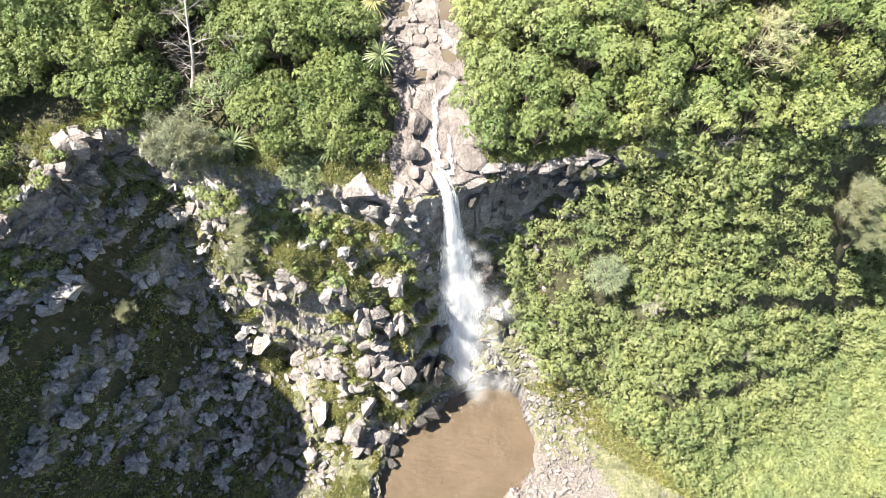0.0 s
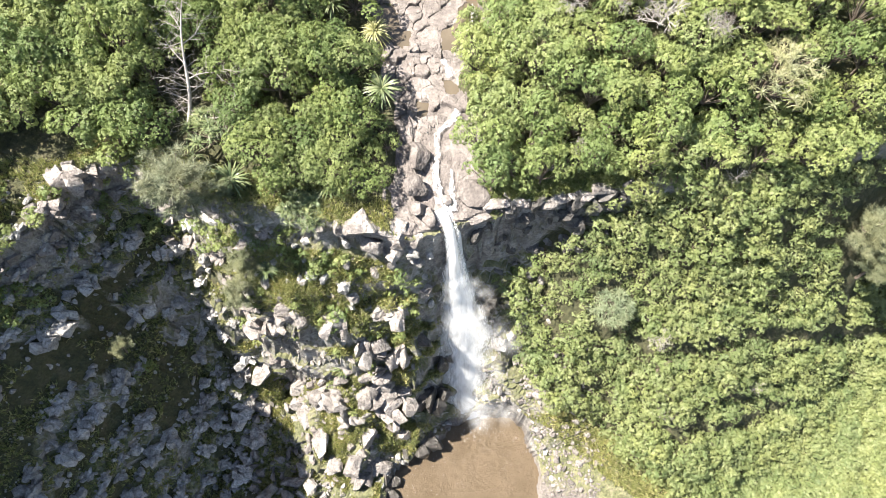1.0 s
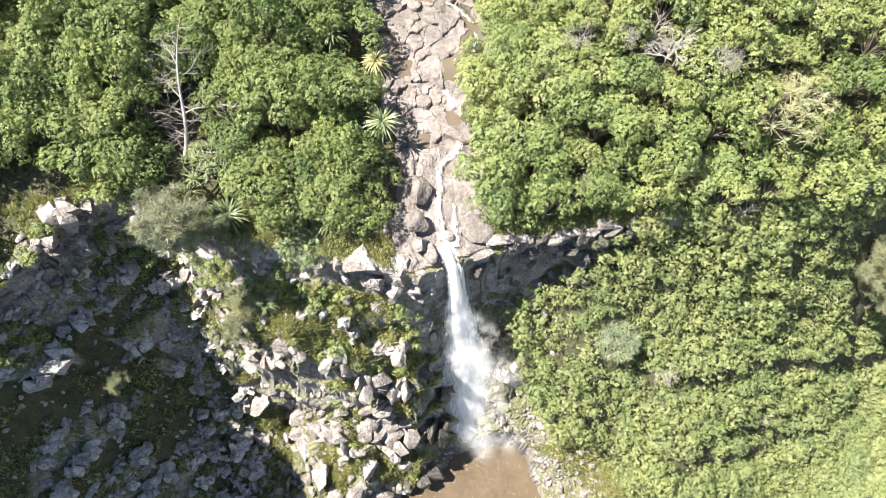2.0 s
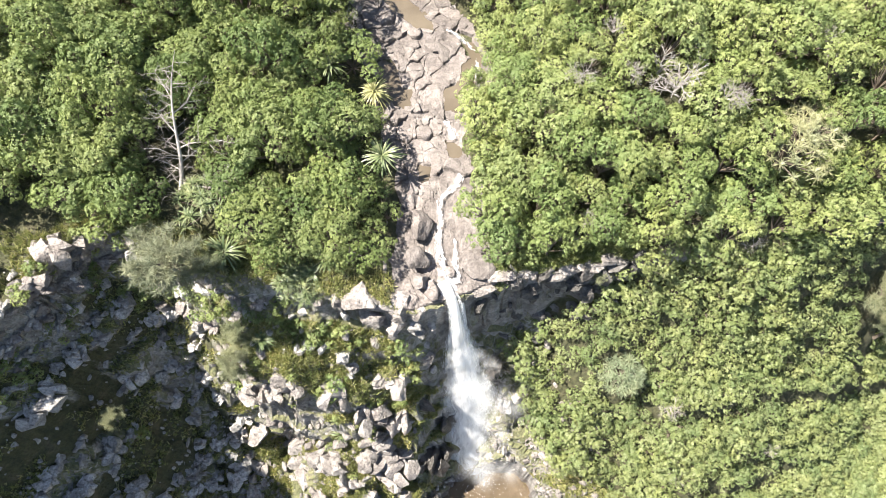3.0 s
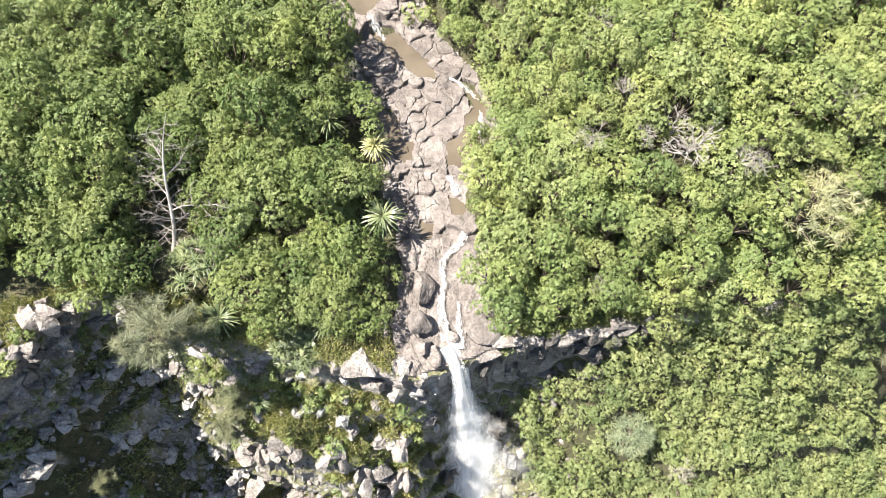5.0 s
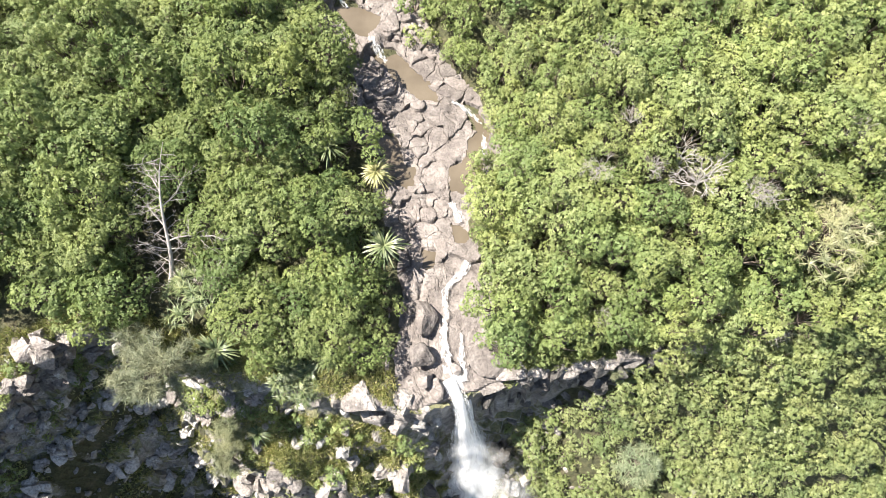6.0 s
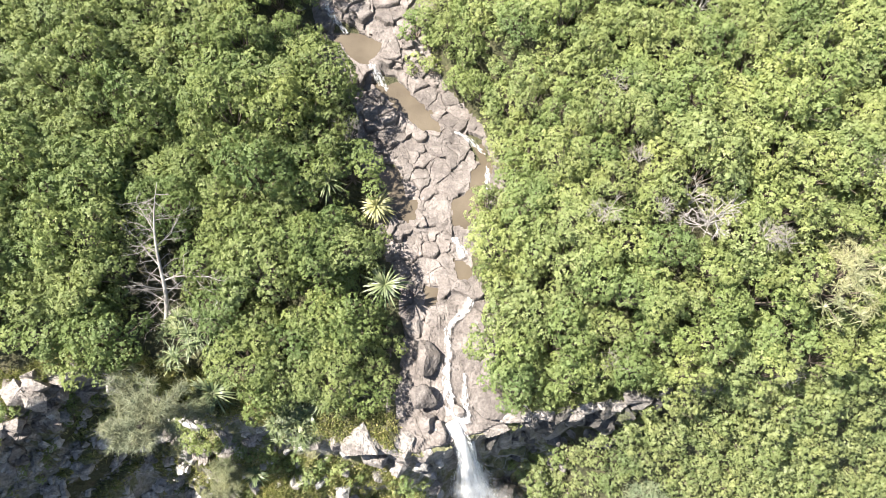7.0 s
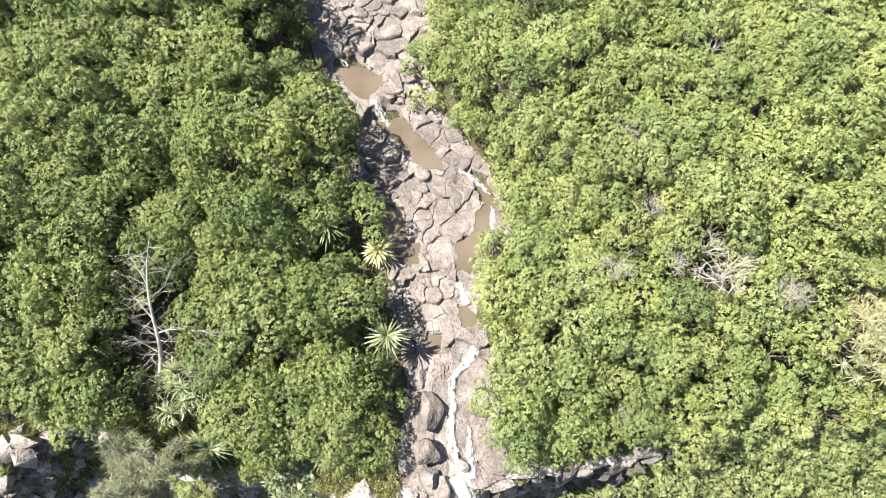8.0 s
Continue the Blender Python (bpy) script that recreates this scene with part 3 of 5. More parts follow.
def mist_mesh():
    """Mist beside the fall: thin round puffs that fade out to their rims."""
    rng = np.random.default_rng(9)
    n, k = 26, np.arange(10) * 0.6283
    z = -5 - 28 * np.linspace(0, 1, n) ** 1.3
    at = [-35.7, -24, -13, -6]
    c = np.stack([np.interp(z, at, [5.0, 4.6, 3.9, 2.6]) + rng.normal(0.3, 1.2, n), np.interp(z, at, [-9.6, -5.2, -2.2, -0.4]) - 1.2 - np.abs(rng.normal(0, 1.0, n)), z], 1)
    r = rng.uniform(1.2, 2.8, n) * np.interp(z, [-34, -15, -7], [1.1, 1.1, 0.5])
    a = rng.normal(size=(n, 3)) * (1, 0.3, 0.3)
    a /= np.linalg.norm(a, axis=1, keepdims=True)
    b = np.cross(a, np.array([0, -0.6, 0.8]) + 0.4 * rng.normal(size=(n, 3)))
    b /= np.linalg.norm(b, axis=1, keepdims=True)
    ring = c[:, None] + r[:, None, None] * (np.cos(k)[None, :, None] * a[:, None] + np.sin(k)[None, :, None] * b[:, None])
    v = np.concatenate([c[:, None], ring], 1)
    f = np.stack([0 * k, 1 + np.arange(10), 1 + (np.arange(10) + 1) % 10], 1).astype(int)
    me = mesh_of("mist", v.reshape(-1, 3), (f[None] + 11 * np.arange(n)[:, None, None]).reshape(-1, 3), True)
    me.attributes.new("soft", "FLOAT", "POINT").data.foreach_set("value", np.tile(np.r_[1.0, np.zeros(10)], n).astype(np.float32))
    return me


MIST, n_mist, l_mist, p_mist = material("drifting_mist")
soft = n_mist.new("ShaderNodeAttribute")
soft.attribute_name = "soft"
p_mist.inputs["Base Color"].default_value, p_mist.inputs["Roughness"].default_value = (0.9, 0.905, 0.91, 1), 1.0
t_mist, x_mist, y_mist, c_mist = (n_mist.new(k) for k in ("ShaderNodeBsdfTranslucent", "ShaderNodeMixShader", "ShaderNodeMixShader", "ShaderNodeBsdfTransparent"))
t_mist.inputs[0].default_value, x_mist.inputs[0].default_value = (0.9, 0.905, 0.91, 1), 0.5
thin = calc(n_mist, l_mist, "MULTIPLY", calc(n_mist, l_mist, "POWER", soft.outputs["Fac"], 2.0), 0.26)
for a, b in ((p_mist.outputs[0], x_mist.inputs[1]), (t_mist.outputs[0], x_mist.inputs[2]), (thin, y_mist.inputs[0]), (c_mist.outputs[0], y_mist.inputs[1]), (x_mist.outputs[0], y_mist.inputs[2]), (y_mist.outputs[0], n_mist["Material Output"].inputs["Surface"])):
    l_mist.new(a, b)
tagged(part("mist", mist_mesh(), MIST), "thin white mist drifting beside the waterfall", "mist", kind="stuff")


# ---- stream water ----
POOLS = [
    (6.0, [(-12.8, 38.2), (-11.9, 37.3), (-10.4, 35.4), (-9.3, 35.2), (-8.0, 36.8), (-8.1, 37.7), (-9.9, 38.9), (-10.8, 39.6), (-12.7, 40.2)]),
    (4.6, [(-8.9, 34.0), (-7.8, 34.8), (-6.5, 34.5), (-4.9, 32.7), (-3.7, 31.5), (-2.3, 29.4), (-2.0, 28.4), (-3.8, 28.6), (-4.8, 29.6), (-6.1, 31.2), (-7.7, 32.6)]),
    (3.55, [(-7.6, 25.4), (-6.2, 25.4), (-5.5, 24.2), (-5.0, 21.9), (-4.1, 21.9), (-3.8, 21.2), (-4.3, 20.4), (-3.9, 19.7), (-5.5, 19.7), (-6.4, 21.5), (-7.4, 23.8)]),
    (3.75, [(0.4, 29.0), (2.1, 27.9), (3.0, 25.5), (2.3, 23.6), (2.3, 21.6), (1.9, 20.4), (0.6, 18.9), (-0.6, 19.2), (-0.7, 21.8), (0.6, 22.6), (1.0, 24.0), (1.6, 25.5), (1.0, 27.2)]),
    (2.62, [(-0.5, 16.2), (0.4, 15.9), (1.1, 15.3), (1.1, 14.3), (-0.1, 14.4)]),
    (2.05, [(-3.1, 14.0), (-1.9, 13.7), (-2.0, 12.0), (-2.9, 12.1)]),
]
def ring_distance(x, y, ring):
    """Metres outside a closed line, below zero within it."""
    best, inside = np.full(np.shape(x), 1e9), np.zeros(np.shape(x), bool)
    for (ax, ay), (bx, by) in zip(ring, ring[1:] + ring[:1]):
        t = np.clip(((x - ax) * (bx - ax) + (y - ay) * (by - ay)) / ((bx - ax) ** 2 + (by - ay) ** 2), 0, 1)
        best = np.minimum(best, np.hypot(x - ax - t * (bx - ax), y - ay - t * (by - ay)))
        inside ^= ((ay > y) != (by > y)) & (x < (bx - ax) * (y - ay) / (by - ay + 1e-9) + ax)
    return np.where(inside, -best, best)


def bed_level(x, y):
    """The rock of the stream bed, hollowed at the pools and raised to a sill round each."""
    x, y = np.asarray(x, float), np.asarray(y, float)
    z = np.interp(y, *BED)
    wx, wy = x + 0.3 * fractal(x, y, 0, 1.1, 3, 71), y + 0.3 * fractal(x, y, 4, 1.1, 3, 73)
    for level, ring in POOLS:
        sd = ring_distance(wx, wy, ring)
        sill = level + 0.1 + 0.1 * fractal(x, y, 2, 1.5, 2, 75)
        z = np.where(sd > 0, np.where(z < sill, sill + (z - sill) * ease((sd - 0.5) / 1.2), z), np.minimum(z, level - 0.3))
    return z


for level, pts in POOLS:
    cx, cy = sum(p[0] for p in pts) / len(pts), sum(p[1] for p in pts) / len(pts)
    wide = [(x + 0.55 * (x - cx) / (math.hypot(x - cx, y - cy) + 0.1), y + 0.55 * (y - cy) / (math.hypot(x - cx, y - cy) + 0.1)) for x, y in pts]
    tagged(part("water", outline_mesh("stream_pool", wide, level, 0.1, 12), STREAM_WATER), "shallow brown stream pool between pale rock slabs", "pool", kind="structure")


def run(points, lift=0.22):
    return [(x, y, float(bed_level(x, y)) + 0.6 * lift, 1.55 * w) for x, y, w in points]


RUNS = [
    run([(-14.0, 41.6, 0.9), (-12.8, 40.2, 0.8), (-11.8, 39.2, 0.7), (-10.9, 38.4, 0.5)], 0.35),
    run([(-9.0, 35.3, 0.6), (-8.4, 34.4, 1.0), (-7.6, 33.5, 0.9), (-7.0, 33.0, 0.5)], 0.3),
    run([(-0.9, 28.6, 0.5), (0.3, 28.1, 0.6), (1.6, 27.3, 0.6), (2.5, 26.4, 0.5)], 0.35),
    run([(2.7, 25.8, 0.5), (2.3, 24.6, 0.6), (2.6, 23.5, 0.5), (2.2, 22.3, 0.4)], 0.35),
    run([(-0.7, 18.2, 0.5), (-0.2, 17.5, 0.9), (0.3, 16.7, 1.1), (0.5, 16.0, 0.8)], 0.3),
    run([(0.9, 14.3, 0.5), (1.2, 13.0, 0.6), (1.0, 11.9, 0.7), (0.3, 11.2, 0.8), (-0.5, 10.6, 0.75), (-1.1, 9.7, 0.7), (-0.75, 8.6, 0.65), (-0.65, 7.6, 0.6),
         (-0.9, 6.4, 0.6), (-0.9, 5.4, 0.9), (-0.6, 4.2, 1.1), (-0.3, 3.0, 1.2), (0.0, 1.7, 1.3)], 0.42),
    run([(0.6, 6.5, 0.3), (0.7, 5.0, 0.5), (0.7, 3.6, 0.8), (0.9, 2.0, 1.0)], 0.4),
]
for k, line in enumerate(RUNS):
    tagged(part("rapid", ribbon("rapid", line, 9, 40 + k, 0.45, 0.08), FOAM_STREAM), "white water running between the slabs of the stream", "rapid", group="rapids of the stream")


# ---- stones ----
def rock_mesh(name, seed, rounded, squash=(1, 1, 1), cuts=13, fine=3, depth=(0.42, 0.72)):
    """A boulder: a ball pared by flat faces, with a rough skin."""
    rng = random.Random(seed)
    bm = bmesh.new()
    bmesh.ops.create_icosphere(bm, subdivisions=fine, radius=1.0)
    planes = []
    for _ in range(cuts):
        v = Vector((rng.gauss(0, 1), rng.gauss(0, 1), rng.gauss(0, 0.8))).normalized()
        planes.append((v, rng.uniform(*depth)))
    for vert in bm.verts:
        for v, d in planes:
            over = vert.co.dot(v) - d
            if over > 0:
                vert.co -= v * over * (1 - rounded)
        q = vert.co * 1.7 + Vector((seed * 3.1, 0, 0))
        vert.co *= 1 + 0.1 * noise.noise(q) + 0.045 * noise.noise(q * 2.7)
        vert.co = Vector((vert.co.x * squash[0], vert.co.y * squash[1], vert.co.z * squash[2]))
    me = bpy.data.meshes.new(name)
    bm.to_mesh(me)
    bm.free()
    if rounded > 0.2:
        me.polygons.foreach_set("use_smooth", np.full(len(me.polygons), True))
    return me


def hull_mesh(name, seed, points=20, limits=(0.5, 0.3)):
    """An angular block: the hull of a few scattered points, with chipped faces."""
    rng = random.Random(seed)
    bm = bmesh.new()
    sq = (1.0, rng.uniform(0.62, 0.95), rng.uniform(0.6, 0.9))
    for _ in range(points):
        v = Vector((rng.uniform(-1, 1), rng.uniform(-1, 1), rng.uniform(-1, 1)))
        v = v / max(abs(c) for c in v) * 0.55 + v.normalized() * 0.5
        v *= rng.uniform(0.78, 1.0)
        bm.verts.new((v.x * sq[0], v.y * sq[1], v.z * sq[2]))
    made = bmesh.ops.convex_hull(bm, input=bm.verts)
    bmesh.ops.delete(bm, geom=list({g for g in made["geom_interior"] + made["geom_unused"] if isinstance(g, bmesh.types.BMVert)}), context="VERTS")
    for limit in limits:
        bmesh.ops.subdivide_edges(bm, edges=[e for e in bm.edges if e.calc_length() > limit], cuts=1)
        bmesh.ops.triangulate(bm, faces=bm.faces)
    for v in bm.verts:
        q = v.co + Vector((seed * 2.3, 0, 0))
        v.co *= 1 + 0.15 * noise.noise(q * 1.9) + 0.14 * noise.noise(q * 4.3) + 0.07 * noise.noise(q * 9.1)
    bmesh.ops.smooth_vert(bm, verts=bm.verts, factor=0.16, use_axis_x=True, use_axis_y=True, use_axis_z=True)
    me = bpy.data.meshes.new(name)
    bm.to_mesh(me)
    bm.free()
    me.polygons.foreach_set("use_smooth", np.full(len(me.polygons), True))
    me.set_sharp_from_angle(angle=0.42)
    return me


def crag_mesh(name, seed):
    """A cracked outcrop: several blocks that stand close against one another, in one mesh."""
    rng = np.random.default_rng(seed)
    vs, fs, at = [], [], 0
    for k in range(8):
        block = hull_mesh("block", seed * 20 + k, 11 + k % 5, (0.55,))
        v = np.empty(len(block.vertices) * 3, np.float32)
        block.vertices.foreach_get("co", v)
        f = np.empty(len(block.polygons) * 3, np.int32)
        block.polygons.foreach_get("vertices", f)
        bpy.data.meshes.remove(block)
        a, r = k * 2.4 + rng.uniform(-0.4, 0.4), 0.68 * math.sqrt(k / 8)
        turn = np.array(Euler((rng.uniform(-0.4, 0.4), rng.uniform(-0.4, 0.4), rng.uniform(0, 6.28))).to_matrix())
        vs.append(v.reshape(-1, 3) @ turn.T * rng.uniform(0.34, 0.58) + (r * math.cos(a), r * math.sin(a), 0.3 * (1 - r * r) + rng.uniform(-0.12, 0.12)))
        fs.append(f.reshape(-1, 3) + at)
        at += len(vs[-1])
    me = mesh_of(name, np.concatenate(vs), np.concatenate(fs), True)
    me.set_sharp_from_angle(angle=0.42)
    return me


ANGULAR = [hull_mesh("angular_boulder", s, 12 + s % 9) for s in range(1, 15)]
ROUNDED = [rock_mesh("worn_boulder", s, 0.35, (1, random.Random(s).uniform(0.7, 1), random.Random(s + 9).uniform(0.5, 0.8)), 7, 2, (0.5, 0.8)) for s in range(21, 27)]
CRAG = [crag_mesh("crag", s) for s in range(5, 12)]
LESSER = [hull_mesh("lesser_stone", s, 12 + s % 9, (0.6,)) for s in range(1, 15)]
SETS, LOOSE = {}, {}


def boulder(kind, mat, x, y, size, label, group="", z=None, sink=0.35, squash=None, turn=None, name="boulder", least=0.0):
    rng = random.Random(int(x * 977 + y * 131))
    k = rng.randrange(len(kind))
    if size < least:
        m = Matrix.LocRotScale((x, y, ground_z(x, y) + size * (0.5 - sink)), Euler((rng.uniform(-0.3, 0.3), rng.uniform(-0.3, 0.3), rng.uniform(0, 6.28))), Vector([size / 2 * v for v in squash or (1, 1, 1)]))
        LOOSE.setdefault((mat.name, group), []).append(((LESSER if kind is ANGULAR else kind)[k], np.array(m)))
        return None
    key = (id(kind), k, mat.name)
    if key not in SETS:
        SETS[key] = kind[k].copy()
        SETS[key].materials.append(mat)
    ob = new(name, SETS[key])
    z = ground_z(x, y) + size * (0.5 - sink) if z is None else z
    rot = Euler((rng.uniform(-0.3, 0.3), rng.uniform(-0.3, 0.3), rng.uniform(0, 6.28) if turn is None else turn))
    sq = squash or (1, 1, 1)
    ob.matrix_world = Matrix.LocRotScale((x, y, z), rot, Vector([size / 2 * v for v in sq]))
    return tagged(ob, label, "boulder", group)


# Large single stones of the stream and the lip.
LIPSTONE = [rock_mesh("lip_boulder", s, 0.12, (1, 1, 1), 15, 3, (0.5, 0.74)) for s in (61, 64, 67, 70)]
for x, y, z, size, sq, turn in [(-2.6, 7.2, 2.2, 3.6, (0.72, 1.25, 0.7), 0.05), (-2.7, 4.2, 1.7, 3.0, (0.8, 1.1, 0.75), 0.2), (-2.5, 2.2, 1.1, 2.4, (0.9, 1.0, 0.8), 0.5), (-1.5, 1.7, 0.5, 2.2, (0.85, 1.2, 0.9), 0.2), (0.15, 3.3, 0.95, 1.5, (0.85, 1, 0.8), 0.3),
                                (1.9, 9.2, 1.75, 5.4, (0.62, 1.7, 0.26), 0.08), (2.5, 4.2, 0.9, 4.2, (0.95, 1.0, 0.5), 0.8), (-3.9, 10.4, 1.9, 3.2, (0.8, 1.2, 0.4), 0.6)]:
    boulder(LIPSTONE, ROCK_BED, x, y, size, "large water-worn pinkish grey boulder in the stream", "boulders of the stream", z=z, squash=sq, turn=turn)
boulder(ROUNDED, ROCK_PALE, 0.9, 19.5, 0.9, "small white boulder standing in the stream", "boulders of the stream", sink=0.1)
# The pointed blocks along the lip, west of the fall.
for x, y, size, sq, dz in [(-7.9, 0.5, 3.6, (1.1, 0.9, 1.0), -0.8), (-6.0, 0.5, 3.4, (1.1, 0.8, 1.1), -0.9), (-4.2, 1.2, 4.4, (1.1, 0.9, 0.8), -0.5), (-2.6, 0.4, 2.6, (0.9, 0.9, 1.1), -0.9), (-1.6, 0.9, 1.8, (0.8, 0.9, 1.3), -1.4),
                           (-9.6, 0.8, 2.2, (1, 1, 1), -0.8), (-11.6, 1.0, 2.0, (1.2, 0.8, 1), -1.0), (-4.4, -0.3, 2.6, (1.2, 0.8, 1.5), -2.6), (-7.0, -0.2, 2.6, (1.2, 0.8, 1.3), -2.6)]:
    boulder(ANGULAR, ROCK_PALE, x, y, size, "pale angular block jutting from the lip of the cliff", "blocks along the cliff lip", z=float(upper(np.array(x), np.array(max(y, 1.0)))) + dz, squash=sq)
# The cliff east of the fall; its face's shade is in the blocks' dark colour.
rr = random.Random(5)
for k in range(22):
    x = 3.2 + k * 0.66 + rr.uniform(-0.5, 0.5)
    y = float(np.interp(x, *RIM)) - rr.uniform(-0.2, 0.5)
    zt = float(upper(np.array(x), np.array(y + 1.0)))
    boulder(ANGULAR, ROCK_FACE_SHADE, x, y, rr.uniform(1.2, 2.6), "cliff block coloured dark for the shade under the grassy edge", "blocks of the east cliff", z=zt - rr.uniform(0.5, 3.4), squash=(1.15, 0.8, rr.uniform(0.9, 1.3)))
# Pale slabs that jut from the top of the east cliff.
for k in range(13):
    x = 3.6 + k * 1.02 + rr.uniform(-0.3, 0.3)
    y = float(np.interp(x, *RIM)) + rr.uniform(-0.35, 0.25)
    boulder(ANGULAR, ROCK_PALE, x, y, rr.uniform(1.3, 2.5), "pale slab jutting from the top of the cliff", "blocks of the east cliff", z=float(upper(np.array(x), np.array(y + 1.0))) - rr.uniform(0.15, 0.7), squash=(1.2, 0.8, 0.5), turn=rr.uniform(-0.3, 0.5))


def along(line, n, lo, hi, mat, label, group, dz=(-1.0, 0.2), side=0.7, kind=ANGULAR):
    """Blocks set close together along a broken edge."""
    pts = np.array(line, float)
    s = np.concatenate([[0], np.cumsum(np.hypot(*np.diff(pts, axis=0).T))])
    for k in range(n):
        t = s[-1] * (k + rr.random()) / n
        x, y = np.interp(t, s, pts[:, 0]) + rr.uniform(-side, side), np.interp(t, s, pts[:, 1]) + rr.uniform(-side, side)
        boulder(kind, mat, x, y, lo + (hi - lo) * rr.random() ** 1.6, label, group, z=ground_z(x, y) + rr.uniform(*dz), squash=(1.15, 0.9, rr.uniform(0.8, 1.3)))


along([(-44, -7), (-40.3, -5.2), (-37.8, -2.8), (-36.2, 0), (-34.8, 3.4), (-33.2, 5.2)], 15, 2.2, 4.4, ROCK_SHORE, "weathered reddish grey crag of the western headland", "crags of the headland", kind=CRAG)
along([(-33.2, 5.2), (-29.5, 5.4), (-26.6, 3.6), (-25.2, 1.6), (-23.6, 0.2), (-21.8, -1.2), (-20.6, -3.6), (-19.8, -5.6)], 22, 1.6, 3.6, ROCK_SHORE, "pinkish grey broken rock along the edge of the hollow", "rocks round the hollow", kind=CRAG)
# Outcrops that run aslant across the sunny spur.
for line, n in (([(-21, -3), (-17.5, -4.6), (-14, -5)], 9), ([(-13.4, -3.2), (-10.4, -5), (-7.6, -5.8)], 8), ([(-8.6, -2.2), (-5.6, -3.4), (-3.4, -4.2)], 7), ([(-9.6, -7.6), (-6.4, -8.4), (-3.8, -9)], 9), ([(-8.4, -10.6), (-5.4, -11), (-3.6, -12)], 8), ([(-15.6, -8.2), (-12.6, -9.4), (-10.4, -12.4)], 8)):
    along(line, n // 2 - 1, 3.6, 6.4, ROCK_PALE, "pale cracked outcrop on the sunny spur", "outcrops of the sunny spur", (-0.9, 0.0), 0.5, CRAG)
# The west rim.
for k in range(26):
    x = -46 + k * 0.98 + rr.uniform(-0.5, 0.5)
    y = float(np.interp(x, *RIM)) - rr.uniform(-0.3, 0.9)
    boulder(ANGULAR, ROCK_GREY, x, y, 0.7 + 1.9 * rr.random() ** 2, "lichen-spotted grey block at the cliff edge", "blocks of the west rim", z=float(upper(np.array(x), np.array(y + 1.2))) - rr.uniform(0.5, 3.8), squash=(1.1, 0.85, 1.0))
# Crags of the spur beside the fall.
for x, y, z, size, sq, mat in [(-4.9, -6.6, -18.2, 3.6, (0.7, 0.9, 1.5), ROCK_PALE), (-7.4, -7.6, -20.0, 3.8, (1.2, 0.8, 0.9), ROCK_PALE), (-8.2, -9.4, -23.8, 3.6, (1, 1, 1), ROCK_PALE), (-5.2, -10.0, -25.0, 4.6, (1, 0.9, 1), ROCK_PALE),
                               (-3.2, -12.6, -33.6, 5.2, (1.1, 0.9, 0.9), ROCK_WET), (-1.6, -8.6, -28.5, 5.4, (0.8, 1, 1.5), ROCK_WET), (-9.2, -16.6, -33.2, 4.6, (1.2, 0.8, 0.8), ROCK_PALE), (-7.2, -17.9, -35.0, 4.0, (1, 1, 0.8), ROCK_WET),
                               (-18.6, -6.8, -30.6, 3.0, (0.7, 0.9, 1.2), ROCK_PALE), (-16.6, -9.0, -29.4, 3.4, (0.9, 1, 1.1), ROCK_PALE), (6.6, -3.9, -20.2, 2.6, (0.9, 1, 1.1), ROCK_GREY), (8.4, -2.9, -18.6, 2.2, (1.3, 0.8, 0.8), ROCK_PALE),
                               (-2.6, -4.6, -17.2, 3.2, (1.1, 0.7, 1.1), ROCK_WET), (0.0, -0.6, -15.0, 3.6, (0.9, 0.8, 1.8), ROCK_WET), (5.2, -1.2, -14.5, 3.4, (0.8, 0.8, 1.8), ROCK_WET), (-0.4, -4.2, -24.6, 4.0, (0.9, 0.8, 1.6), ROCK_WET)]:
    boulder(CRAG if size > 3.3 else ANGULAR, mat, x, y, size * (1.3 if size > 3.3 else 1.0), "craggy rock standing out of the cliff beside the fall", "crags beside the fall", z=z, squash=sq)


def strew(n, x0, x1, y0, y1, lo, hi, mat, kind, label, group, seed, keep=None, power=2.0, sink=0.3, least=1.9):
    rng = random.Random(seed)
    done = []
    tries = 0
    while len(done) < n and tries < n * 40:
        tries += 1
        x, y = rng.uniform(x0, x1), rng.uniform(y0, y1)
        size = lo + (hi - lo) * rng.random() ** power
        if keep and not keep(x, y):
            continue
        if any((x - a) ** 2 + (y - b) ** 2 < (0.27 * (size + c)) ** 2 for a, b, c in done):
            continue
        done.append((x, y, size))
        boulder(kind, mat, x, y, size, label, group, sink=sink, squash=(1, rng.uniform(0.75, 1), rng.uniform(0.75, 1.1)), least=least)


def scree(x, y):
    return float(shore_distance(np.array(x), np.array(y))) > 0.3 and float(fractal(x, y, 0, 0.35, 2, 61)) > -0.25


strew(120, -23.5, -13, -22, -6.5, 0.9, 4.2, ROCK_PALE, ANGULAR, "pale angular fallen boulder on the sunny scree", "boulders of the sunny scree", 71, scree)
strew(34, -13, -7, -20, -6.5, 0.9, 3.4, ROCK_PALE, ANGULAR, "pale angular boulder in the grass of the sunny slope", "boulders of the sunny scree", 74, scree)
strew(160, -47, -23, -24, 3, 2.0, 4.4, ROCK_GREY, CRAG, "grey jointed rock of an outcrop on the shaded slope", "outcrops of the shaded slope", 72, lambda x, y: float(belt_distance(np.array(x), np.array(y))) < 1.3, 1.5, 0.42, 2.3)
strew(70, -48, -20, -26, 3, 0.5, 1.5, ROCK_GREY, ANGULAR, "grey boulder fallen on the shaded slope", "boulders of the shaded slope", 73)


def shore_east(x, y):
    d = float(shore_distance(np.array(x), np.array(y)))
    return 0.05 < d < 6.5 and x > 6


